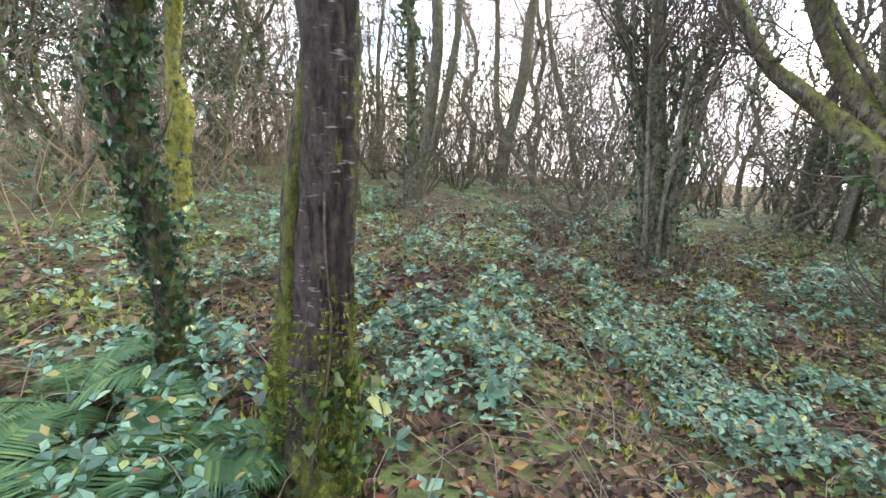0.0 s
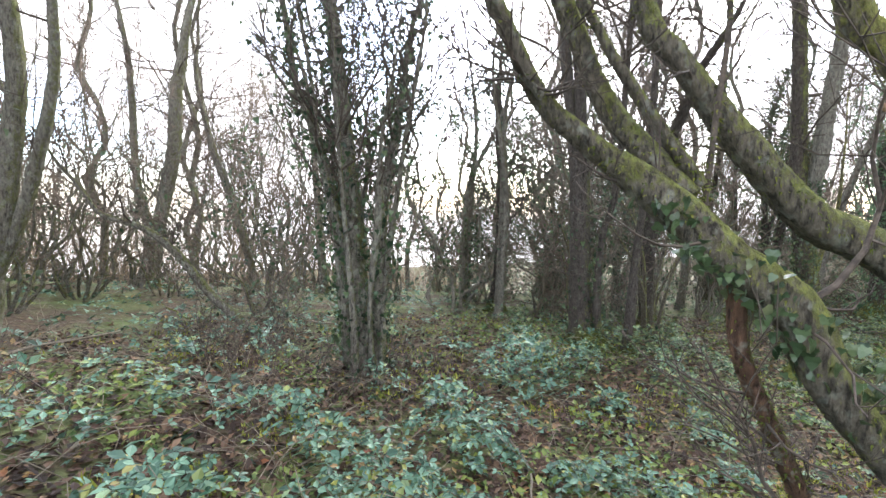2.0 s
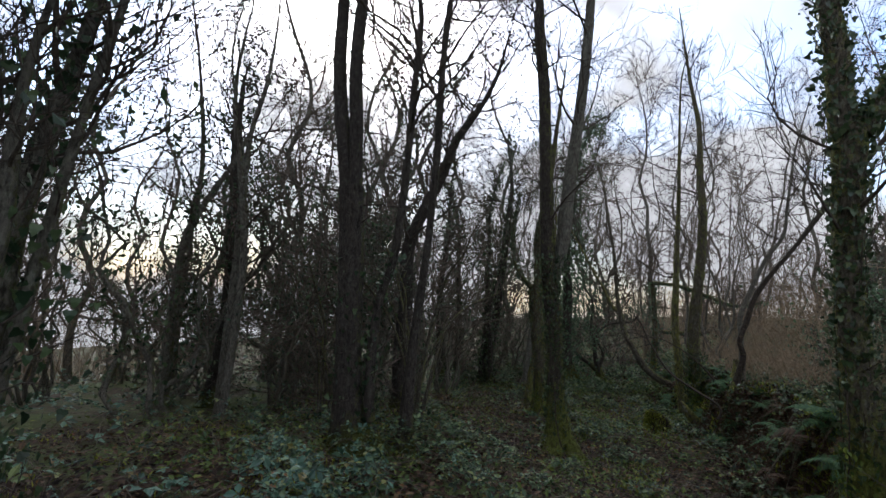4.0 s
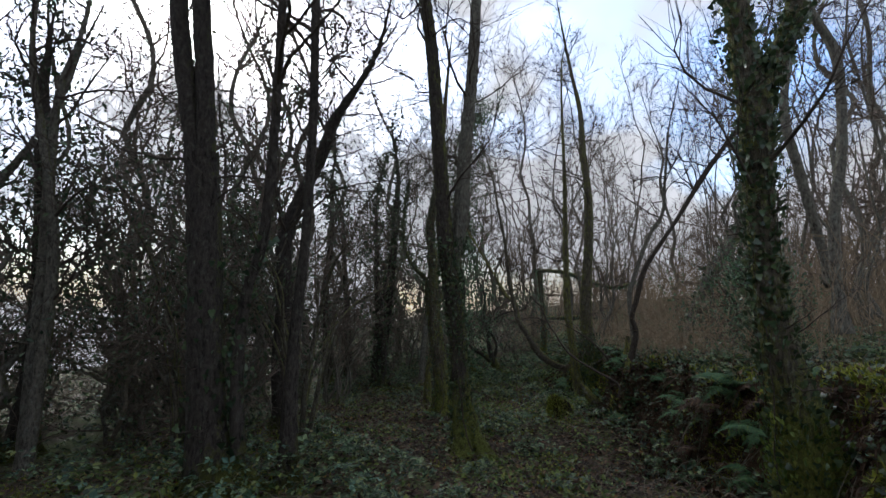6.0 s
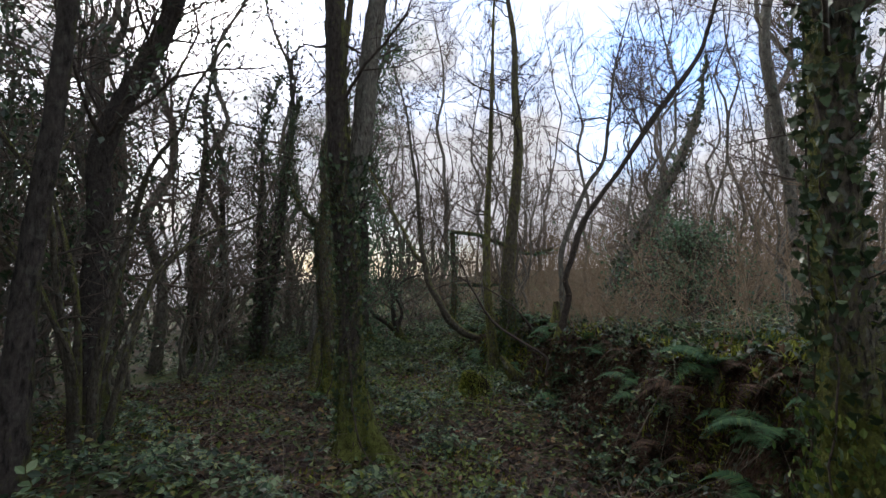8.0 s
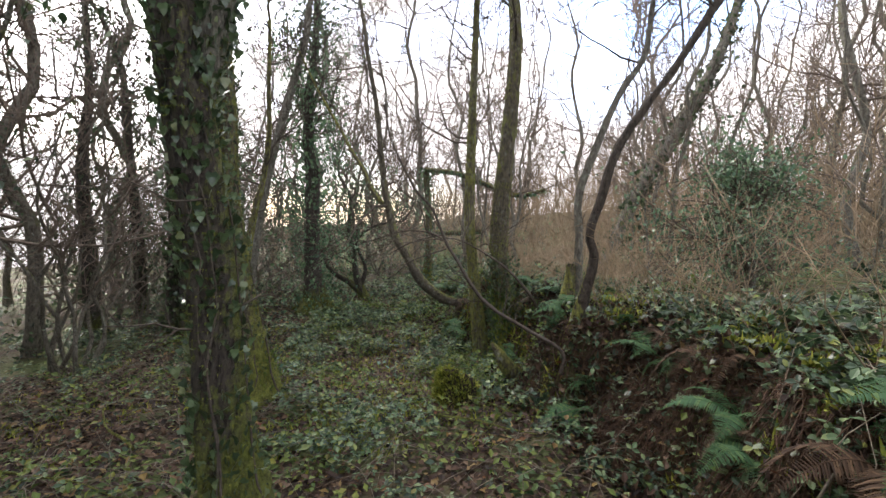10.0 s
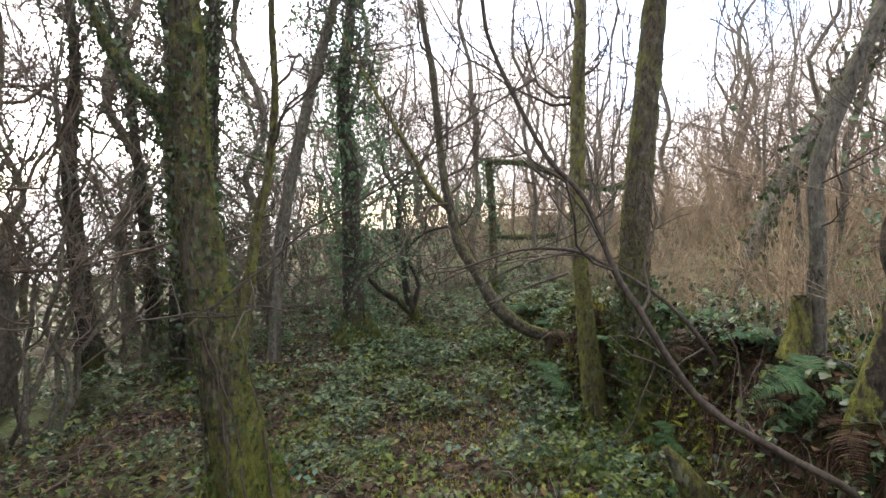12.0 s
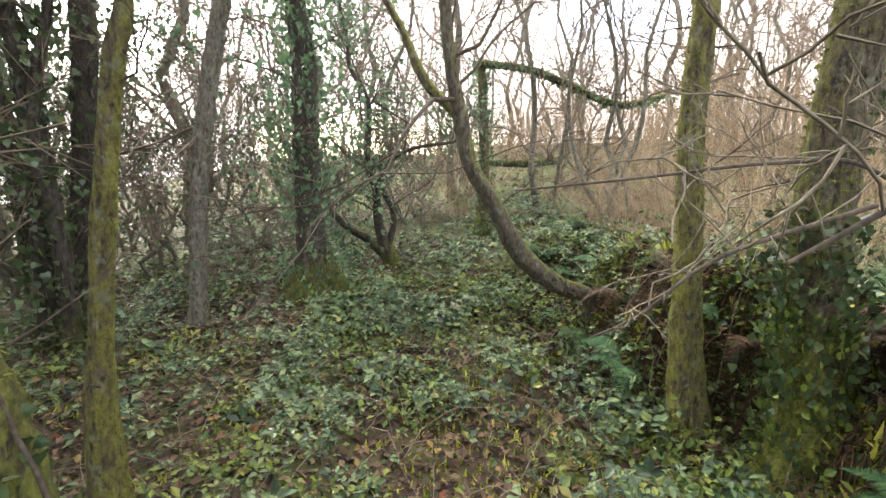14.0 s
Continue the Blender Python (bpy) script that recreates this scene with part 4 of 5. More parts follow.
tree("bare_coppice", [[(6.43, 9.52, -0.3, 0.0758), (6.48, 9.48, 0.52, 0.0607), (6.51, 9.45, 2.04, 0.054), (6.38, 9.56, 3.28, 0.0382)], [(6.53, 9.67, -0.27, 0.0833), (6.53, 9.67, 0.68, 0.0644), (6.55, 9.64, 2.06, 0.0588), (6.55, 9.65, 3.19, 0.0462)]], "bare coppiced stems with some ivy", BARK_FAR, 48, [3.5, 3.5], 20, 1.3, leaves=500, start=0.25)
tree("twiggy_sapling", [[(11, 3.5, 0.1, 0.017), (10.92, 3.85, 0.32, 0.0155), (10.78, 4.21, 0.57, 0.014), (10.74, 4.46, 0.94, 0.0125), (10.73, 4.54, 1.07, 0.0115), (10.71, 4.65, 1.33, 0.0095), (10.69, 4.79, 1.49, 0.009), (10.66, 4.94, 1.77, 0.0085)], [(10.73, 4.53, 1.07, 0.0084), (10.71, 4.67, 1.14, 0.0063), (10.67, 4.88, 1.15, 0.0042), (10.63, 5.14, 1.07, 0.0035)], [(9.91, 5.14, 1.37, 0.0022), (9.89, 5.24, 1.31, 0.0022), (9.87, 5.35, 1.25, 0.0022), (9.86, 5.42, 1.19, 0.0022), (9.84, 5.52, 1.11, 0.0022), (9.83, 5.57, 1.08, 0.0022), (9.81, 5.71, 1.06, 0.002)]], "thin dark sapling arching over the way with bare twigs", TWIG, 49, [0.4, 0, 0], 6, 0.6, dense=0.8, twigs=5, fine=3, snags=6, sides=8, flare=0.0, start=0.3, step=0.05)
tree("twiggy_sapling", [[(12.3, 3.55, 0.3, 0.018), (12.2, 3.9, 0.7, 0.012), (12.05, 4.39, 1, 0.0066), (12.04, 4.66, 1.02, 0.006), (12.02, 5.05, 0.97, 0.0042), (12, 5.39, 0.93, 0.003)], [(11.81, 4.57, 0.93, 0.0066), (11.79, 4.92, 0.8, 0.0054), (11.78, 5.1, 0.65, 0.0036), (11.78, 5.21, 0.59, 0.0024)], [(11.33, 4.58, 1.1, 0.0078), (11.31, 4.77, 1.06, 0.0066), (11.3, 4.93, 1, 0.0054), (11.29, 5.1, 0.9, 0.0024)]], "bare forked sapling reaching out from the bank", TWIG, 50, [0, 0, 0], 8, 0.5, dense=0.8, twigs=5, fine=3, snags=6, sides=8, flare=0.0, start=0.3, twig_mat=TWIG_PALE, step=0.05)


def arching(r, x, y, n, top, out):
    """Stems that spring from one foot, rise and bow outwards."""
    stems = []
    for k in range(n):
        a, o, h = 6.28 * k / n + r.normal(0, 0.3), out * r.uniform(0.5, 1.2), top * r.uniform(0.6, 1.1)
        rad, z = r.uniform(0.022, 0.042), float(height(x, y)) - 0.03
        stems.append([(x + math.cos(a) * (0.08 + o * u**1.6) + r.normal(0, 0.04) * (u > 0), y + math.sin(a) * (0.08 + o * u**1.6) + r.normal(0, 0.04) * (u > 0), z + h * (1.5 * u - 0.55 * u * u), rad * (1 - 0.7 * u)) for u in (0, 0.2, 0.4, 0.6, 0.8, 1.0)])
    return stems


arch_r = np.random.default_rng(123)
for x, y, n, top, out, seed in ((8.0, 7.35, 7, 2.6, 1.1, 151), (7.3, 8.4, 6, 2.8, 1.1, 153)):
    tree("arching_hazel", arching(arch_r, x, y, n, top, out), "tangled hazel with arching mossy branches", BARK_LEAN, seed, 0.7, 4, 1.2, start=0.4, dense=0.8, twigs=6, fine=3, leaves=500, leaf_mat=IVY, flare=0.0, sides=14, step=0.08, lift=-0.01, snags=2, group="arching hazels")


# ---- the wood around: a few kinds of tree, repeated ----
def plain_stem(r, x, y, top, rad, lean=0.1, n=5, wob=0.05):
    d = r.normal(0, lean, 2)
    return [(x + d[0] * top * (k / n) + r.normal(0, wob) * (k > 0), y + d[1] * top * (k / n) + r.normal(0, wob) * (k > 0), top * k / n, rad * (1 - 0.62 * k / n)) for k in range(n + 1)]


def kind(name, seed, label, stems, **more):
    more.setdefault("sides", 9), more.setdefault("step", 0.28), more.setdefault("thin", 0.0058), more.setdefault("twigs", 8), more.setdefault("twig_mat", TWIG_GREY), more.setdefault("fine", 4), more.setdefault("dense", 1.12)
    return tree(name, stems, label, more.pop("mat", BARK_FAR), seed, **more)


kr = np.random.default_rng(77)
ring = lambda n, rad: [(rad * math.cos(6.28 * k / n), rad * math.sin(6.28 * k / n)) for k in range(n)]
KINDS = {
    "tall": kind("tall_bare_tree", 101, "tall bare grey woodland tree", [plain_stem(kr, 0, 0, 6.5, 0.08, 0.06, 9, 0.11)], rise=2.5, boughs=40, reach=2.1, start=0.18),
    "fork": kind("forked_bare_tree", 102, "forked bare woodland tree", [plain_stem(kr, 0, 0, 1.6, 0.085, 0.08), [(0, 0, 1.4, 0.055), (0.35, 0.2, 2.6, 0.045), (0.4, 0.55, 3.6, 0.04), (0.75, 0.5, 4.9, 0.03)], [(0, 0, 1.4, 0.055), (-0.4, -0.2, 2.5, 0.045), (-0.3, -0.6, 3.5, 0.035), (-0.65, -0.7, 4.6, 0.028)]],
                 rise=[0, 2.5, 2.5], boughs=32, reach=1.8, start=0.12),
    "hazel": kind("hazel_coppice", 103, "many-stemmed bare hazel coppice", [plain_stem(kr, x, y, 3.0, 0.032, 0.2, 7, 0.11) for x, y in ring(9, 0.2)], rise=2.0, boughs=8, reach=1.4, start=0.15, flare=0.0, sides=6, lift=0.15, twigs=6),
    "ivied": kind("ivied_tree", 104, "tree swathed in evergreen ivy", [plain_stem(kr, 0, 0, 4.2, 0.08, 0.1, 7, 0.1), plain_stem(kr, 0.2, 0.1, 3.4, 0.05, 0.18, 6, 0.1), plain_stem(kr, -0.2, 0.1, 2.8, 0.045, 0.22, 6, 0.1)], rise=[2.5, 2, 2], boughs=18, reach=1.3, start=0.15, ivy=900, ivy_size=0.08, ivy_reach=0.16, leaves=1900, leaf_mat=IVY_DEEP),
    "thorn": kind("thorn_bush", 105, "dense dark twiggy thorn bush", [plain_stem(kr, x, y, 2.2, 0.035, 0.3, 7, 0.12) for x, y in ring(6, 0.3)], rise=1.4, boughs=10, reach=1.2, start=0.06, flare=0.0, sides=6, leaves=1500, leaf_mat=IVY_DEEP, lift=0.03, fine=6),
    "holly": kind("holly_bush", 109, "dark leafy evergreen bush with crooked stems", [plain_stem(kr, x, y, 2.6, 0.045, 0.22, 7, 0.12) for x, y in ring(4, 0.25)], rise=1.5, boughs=14, reach=1.0, start=0.2, flare=0.0, sides=7, leaves=2300, leaf_mat=IVY_DEEP, fine=4, thin=0.0045, ivy=500, ivy_size=0.07, ivy_reach=0.06),
    "far_tall": kind("far_bare_tree", 107, "distant tall bare woodland tree", [plain_stem(kr, 0, 0, 6.5, 0.085, 0.06, 7, 0.14)], rise=2.5, boughs=32, reach=2.2, start=0.18, twigs=5, fine=2, thin=0.011, step=0.5, sides=6),
    "far_coppice": kind("far_coppice", 108, "distant bare coppiced woodland tree", [plain_stem(kr, x, y, 3.6, 0.045, 0.17, 6, 0.12) for x, y in ring(4, 0.2)], rise=2.5, boughs=10, reach=1.8, start=0.15, flare=0.0, twigs=5, fine=2, thin=0.011, step=0.5, sides=6),
    "pole": kind("slim_pole_tree", 106, "slim pale pole of a young tree", [plain_stem(kr, 0, 0, 6.0, 0.05, 0.08, 9, 0.12), plain_stem(kr, 0.3, 0.2, 4.5, 0.032, 0.13, 7, 0.12)], rise=[2.5, 2], boughs=18, reach=1.3, start=0.15, flare=0.2, sides=7, lift=0.14, mat=BARK_GREY),
}
used = set()


def plant(which, x, y, turn, size):
    m = pose(x, y, float(height(x, y)) - 0.03, 0, 0, turn) @ Matrix.Diagonal((size, size, size, 1))
    if which not in used:
        used.add(which)
        KINDS[which].matrix_basis = m
        return
    tagged(copy_thing(KINDS[which], m), group="trees of the wood")


WAY = np.array([(1.2, -1.0), (1.3, 1.6), (1.7, 3.2), (2.6, 4.0), (4.5, 4.3), (7.3, 4.5), (10.7, 5.5), (15, 6.4)])


def off_way(x, y):
    x, y = np.asarray(x, float), np.asarray(y, float)
    best = np.full(x.shape, 1e9)
    for a, b in zip(WAY[:-1], WAY[1:]):
        d = b - a
        t = np.clip(((x - a[0]) * d[0] + (y - a[1]) * d[1]) / (d @ d), 0, 1)
        best = np.minimum(best, np.hypot(x - a[0] - t * d[0], y - a[1] - t * d[1]))
    return best


wood = np.random.default_rng(9)
stood = [(12.65, 0.92), (11.8, 1.2), (12.0, 0.4), (11.2, 0.8), (12.9, 0.2)]


def plant_zone(count, x0, x1, y0, y1, mix, gap, clear, s0=0.8, s1=1.25):
    names = [k for k, n in mix for _ in range(n)]
    done = tries = 0
    while done < count and tries < count * 60:
        tries += 1
        x, y = wood.uniform(x0, x1), wood.uniform(y0, y1)
        if off_way(x, y) < clear or any(math.hypot(x - a, y - b) < gap for a, b in stood):
            continue
        stood.append((x, y))
        plant(names[wood.integers(len(names))], x, y, wood.uniform(0, 360), wood.uniform(s0, s1))
        done += 1


for x, y, s in ((16.8, 9.7, 0.9), (18.2, 9.1, 0.85), (19.6, 8.3, 0.8), (18.0, 10.9, 1.0), (20.5, 6.6, 0.8), (15.6, 10.6, 0.9)):
    stood.append((x, y))
    plant("thorn", x, y, 70 * x, s)
for which, x, y, s in (("holly", -4.2, 5.6, 1.1), ("holly", -5.6, 7.0, 1.25), ("ivied", -3.5, 7.4, 1.0), ("ivied", -6.4, 5.4, 1.2), ("holly", -4.6, 8.8, 1.2), ("holly", 5.9, 10.2, 0.95), ("hazel", 9.6, 10.4, 1.0), ("holly", 11.6, 10.3, 0.9), ("hazel", 12.6, 9.6, 0.95), ("thorn", 10.4, 11.8, 1.2), ("tall", 9.2, 11.4, 1.15), ("tall", 12.0, 11.6, 1.2),
                       ("tall", 14.0, 12.4, 1.25), ("tall", 16.5, 11.6, 1.2), ("tall", 18.6, 10.2, 1.15), ("ivied", 10.6, 13.4, 1.2), ("fork", 15.4, 13.6, 1.3), ("tall", 20.8, 8.8, 1.2), ("pole", 19.4, 4.2, 1.2), ("tall", 22.5, 5.8, 1.2)):
    stood.append((x, y))
    plant(which, x, y, 70 * x, s)
plant_zone(20, -6, 10, 9.4, 14, (("hazel", 5), ("thorn", 1), ("far_coppice", 1)), 1.5, 5.2, 0.65, 0.95)
plant_zone(22, -16, 9, 13.5, 24, (("hazel", 2), ("fork", 2), ("tall", 3), ("far_coppice", 3)), 1.5, 8)
plant_zone(12, -8, 8, 10, 17, (("hazel", 2), ("tall", 2), ("far_coppice", 2)), 1.1, 5.2, 0.8, 1.1)
plant_zone(10, -14, -3.4, 5.5, 14, (("ivied", 2), ("hazel", 2), ("tall", 1), ("thorn", 2)), 1.4, 4)
plant_zone(15, 9, 19, 9.6, 18, (("ivied", 2), ("thorn", 2), ("tall", 3), ("hazel", 2)), 1.4, 4.2)
plant_zone(4, 6.8, 12, 8.3, 12, (("thorn", 1), ("ivied", 1), ("tall", 2)), 1.3, 3.6, 0.75, 1.1)
plant_zone(16, 17, 30, 2, 14, (("hazel", 1), ("pole", 2), ("far_coppice", 2), ("fork", 1)), 1.5, 4)
plant_zone(52, 11, 30, -12, 1.0, (("pole", 6), ("far_coppice", 2), ("tall", 1)), 1.0, 3.8)
plant_zone(30, -30, 45, 22, 46, (("far_tall", 3), ("far_coppice", 3)), 2.2, 8, 1.0, 1.5)
plant_zone(18, 28, 50, -20, 24, (("far_tall", 2), ("far_coppice", 2)), 2.2, 8, 0.9, 1.3)
plant_zone(5, 22, 32, 1, 12, (("pole", 1),), 2.0, 6, 1.1, 1.4)
plant_zone(6, -12, 4, -14, -5, (("far_tall", 2), ("far_coppice", 1)), 2.5, 4)

# ---- scrub: brown behind the bank and at the end of the hollow way, grey under the far trees ----
sr = np.random.default_rng(21)


def thicket(name, count, box, tall, ok, mat, label, width=0.008):
    t = Tubes()
    done = 0
    while done < count:
        x, y = sr.uniform(box[0], box[1]), sr.uniform(box[2], box[3])
        if not ok(x, y):
            continue
        L = sr.uniform(tall[0], tall[1]) * (0.5 + vnoise(x, y, 3.5, 6))
        P = limb(sr, (x, y, float(height(x, y)) - 0.03), sr.normal(0, 0.38, 3) + np.array([0, 0, 1]), L, 3, 0.25, 0.05)
        w = width * sr.uniform(0.7, 1.5)
        t.add(P, np.linspace(w, 0.3 * w, 4), 3)
        for _ in range(7):
            q = P[sr.integers(0, 3)]
            q = q + (P[-1] - q) * sr.uniform(0.1, 0.9)
            d = (P[-1] - P[0]) / L + sr.normal(0, 0.55, 3)
            t.spike(q, q + d * L * sr.uniform(0.15, 0.45), w * 0.45)
        done += 1
    return tagged(part(name, t.mesh(name), mat), label, "scrub", kind="stuff")


thicket("brown_scrub", 4600, (10, 38, -14, 10), (1.2, 3.0), lambda x, y: off_way(x, y) > 5.5 and not (y > bank_foot(x) - 1.8 and x < 19) and vnoise(x, y, 2.2, 5) > 0.3, TWIG_BROWN, "thicket of bare pale reddish-brown stems")
thicket("bank_scrub", 650, (8.5, 19, -2.5, 4), (0.5, 1.5), lambda x, y: bank_foot(x) - 3.2 < y < bank_foot(x) - 0.75 and math.hypot(x - 12.0, y - 1.2) > 1.3 and vnoise(x, y, 1.1, 25) > 0.3, TWIG_BROWN, "bare brown stems along the top of the bank", 0.005)
thicket("grey_scrub", 3400, (-24, 36, 10, 40), (0.9, 2.8), lambda x, y: off_way(x, y) > 6.5 + 4 * (x < 6) and vnoise(x, y, 3.0, 9) > 0.42, TWIG_GREY, "undergrowth of bare grey-brown stems under the far trees")
thicket("far_scrub", 2200, (-26, 12, 13, 30), (0.8, 2.4), lambda x, y: vnoise(x, y, 2.6, 29) > 0.3, TWIG_BROWN, "brown haze of bare stems beyond the wood", 0.009)
thicket("dark_brush", 170, (-0.2, 3.7, 5.2, 7.6), (0.2, 0.6), lambda x, y: off_way(x, y) > 1.9 and vnoise(x, y, 0.9, 37) > 0.45, TWIG, "dark brushwood round the coppiced stems", 0.005)
thicket("bracken_scrub", 1500, (-20, -2.8, 3.0, 13), (0.4, 1.3), lambda x, y: off_way(x, y) > 4.6 and vnoise(x, y, 2.0, 11) > 0.4, TWIG_BROWN, "dead bracken and thin stems on the slope", 0.006)

# ---- bramble, fallen leaves, moss ----
fr = np.random.default_rng(31)


def floor_points(n, x0, x1, y0, y1, near, far):
    """Points thick beside the way and thinning out with distance."""
    x, y = fr.uniform(x0, x1, n), fr.uniform(y0, y1, n)
    d = off_way(x, y)
    keep = fr.random(n) < np.where(d < near, 1, np.clip(1 - (d - near) / (far - near), 0, 1) * 0.8)
    return x[keep], y[keep], d[keep]


def on_bank(x, y):
    inside = bank_foot(x) - y
    return ease(6.2, 7.2, x) * ease(15.0, 14.0, x) * ease(-0.25, 0.05, inside) * ease(1.9, 1.3, inside)


def bramble(name, n, box, near, far, size, thick, label):
    x, y, d = floor_points(n, *box, near, far)
    if size > 0.08:
        far_off = d > fr.uniform(3.0, 5.5, len(d))
        x, y, d = x[far_off], y[far_off], d[far_off]
    lush = vnoise(x, y, 1.6, 7) * 0.35 + vnoise(x, y, 0.42, 8) * 0.65
    limit = 0.57 + 0.05 * ease(9, 12, x) * ease(5.6, 4.8, y)
    keep = fr.random(len(x)) < np.clip((lush - limit) * 15, 0.02 + 0.4 * (size > 0.07), 1) * (1 - 0.9 * on_bank(x, y))
    x, y, d, lush = x[keep], y[keep], d[keep], lush[keep]
    k = len(x)
    top = thick * (0.06 + 1.6 * np.clip(lush - 0.42, 0, 1)) * (0.45 + 0.55 * ease(0.2, 1.4, d))
    z = height(x, y) + 0.02 + top * fr.uniform(0.25, 1, k)
    M = turn_matrices(fr.uniform(0, 6.28, k), fr.normal(0.0, 0.45, k), fr.normal(0, 0.4, k))
    s = size * np.clip(fr.lognormal(-0.12, 0.36, k), 0.4, 1.7) * (1 - 0.08 * ease(5, 9, x))
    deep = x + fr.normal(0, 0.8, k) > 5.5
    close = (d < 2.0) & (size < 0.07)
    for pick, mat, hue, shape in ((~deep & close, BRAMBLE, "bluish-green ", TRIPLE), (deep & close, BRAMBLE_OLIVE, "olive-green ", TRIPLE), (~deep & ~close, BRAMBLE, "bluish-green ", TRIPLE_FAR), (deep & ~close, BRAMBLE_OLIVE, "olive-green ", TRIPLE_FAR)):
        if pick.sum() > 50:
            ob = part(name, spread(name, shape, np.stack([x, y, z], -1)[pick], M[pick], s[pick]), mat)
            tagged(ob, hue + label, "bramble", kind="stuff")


bramble("bramble", 88000, (-4, 16, 0, 10.5), 2.6, 6.5, 0.05, 0.55, "low bramble leaves over leaf litter")
bramble("bramble", 15000, (13.5, 23, 3.5, 11.5), 6, 9, 0.072, 0.5, "bramble carpet at the end of the hollow way")
bramble("bramble", 38000, (-12, 26, -3, 20), 8, 15, 0.075, 0.55, "bramble carpet under the trees")

runners = Tubes()
for _ in range(2400):
    x, y = fr.uniform(-3, 15), fr.uniform(0.5, 9.5)
    a = fr.uniform(0, 6.28)
    L, h = fr.uniform(0.3, 1.1), fr.uniform(0.03, 0.26)
    u = np.linspace(0, 1, 6)
    px, py = x + np.cos(a) * L * u + fr.normal(0, 0.02, 6), y + np.sin(a) * L * u + fr.normal(0, 0.02, 6)
    runners.add(np.stack([px, py, height(px, py) + 0.01 + 4 * h * u * (1 - u)], -1), np.linspace(0.0035, 0.0015, 6), 3)
tagged(part("bramble_runners", runners.mesh("bramble_runners"), TWIG_PALE), "thin arching bare bramble stems", "bramble", kind="stuff")

x, y, d = floor_points(235000, -4, 19, 0, 10, 2.6, 6)
bare = vnoise(x, y, 1.6, 7) * 0.35 + vnoise(x, y, 0.42, 8) * 0.65
keep = fr.random(len(x)) < np.clip(1.15 - bare, 0.3, 1)
x, y = x[keep], y[keep]
k = len(x)
M = turn_matrices(fr.uniform(0, 6.28, k), fr.normal(0, 0.35, k), fr.normal(0, 0.35, k))
tagged(part("leaf_litter", spread("leaf_litter", FOLDED, np.stack([x, y, height(x, y) + 0.008 + fr.exponential(0.014, k)], -1), M, 0.06 * fr.uniform(0.5, 1.5, k)), LITTER),
       "wet brown and yellow fallen leaves", "leaf litter", kind="stuff")

x, y, d = floor_points(70000, -4, 18, 0.5, 10, 3, 6.5)
keep = fr.random(len(x)) < np.clip((vnoise(x, y, 0.6, 15) * 0.6 + vnoise(x, y, 2.6, 16) * 0.4 - 0.52) * 9, 0.01, 1)
x, y = x[keep], y[keep]
k = len(x)
M = turn_matrices(fr.uniform(0, 6.28, k), fr.normal(0.2, 0.4, k), fr.normal(0, 0.4, k))
tagged(part("woodland_herbs", spread("woodland_herbs", FOLDED, np.stack([x, y, height(x, y) + 0.02 + fr.exponential(0.04, k)], -1), M, 0.055 * fr.uniform(0.5, 1.5, k)), HERB), "small lime-green woodland plants", "herbs", kind="stuff")

x, y, d = floor_points(90000, -2, 15, 1, 9.5, 3, 6.5)
keep = (vnoise(x, y, 0.8, 12) * 0.6 + vnoise(x, y, 0.25, 13) * 0.4) > 0.6
x, y = x[keep], y[keep]
k = len(x)
M = turn_matrices(fr.uniform(0, 6.28, k), fr.normal(0.9, 0.4, k), fr.normal(0, 0.4, k))
tagged(part("moss", spread("moss", BLADE, np.stack([x, y, height(x, y) + 0.004], -1), M, fr.uniform(0.03, 0.07, k)), MOSS), "yellow-green moss and grass tufts", "moss", kind="stuff")


# ---- ferns ----
def frond_mesh(r, length, droop):
    """One frond: a curved rib with paired leaflets that shorten towards the tip."""
    u = np.linspace(0, 1, 9)
    P = np.stack([0 * u, length * (u - 0.12 * u**2), length * (0.75 * u - droop * u**2)], -1)
    t = Tubes()
    t.add(P, np.linspace(0.005, 0.001, 9), 3)
    V, F = [np.concatenate(t.V)], [np.concatenate(t.F)]
    n, tri = t.n, []
    for k in range(36):
        s = 0.12 + 0.86 * k / 36
        p = np.array([np.interp(s, u, P[:, c]) for c in range(3)])
        w = length * 0.24 * math.sin(math.pi * min(1, 0.18 + 0.86 * s) ** 0.8) + 0.006
        for side in (-1, 1):
            tip = p + np.array([side * w, w * 0.35, -0.16 * w + r.normal(0, 0.006)])
            half = np.array([0, length * 0.0105, 0])
            mid = (p + tip) / 2 + np.array([0, 0, 0.05 * w])
            V.append(np.array([p - half, p + half, mid + half, mid - half, tip]))
            tri += [(n, n + 1, n + 2), (n, n + 2, n + 3), (n + 3, n + 2, n + 4)]
            n += 5
    return flat_mesh("frond", np.vstack(V), [F[0], np.array(tri)], False)


def fern(x, y, z, fronds, length, mat, label, seed, droop=0.75):
    r = np.random.default_rng(seed)
    root = tagged(new("fern"), label, "fern", "ferns")
    root.location = (x, y, z)
    shapes = [frond_mesh(r, length * s, droop * q) for s, q in ((1, 1), (0.8, 1.1), (0.65, 0.9))]
    for me in shapes:
        me.materials.append(mat)
    for k in range(fronds):
        ob = new("frond", shapes[k % 3])
        ob.parent = root
        ob.rotation_euler = (r.normal(0, 0.16), r.normal(0, 0.16), 6.28 * k / fronds + r.normal(0, 0.25))
    return root


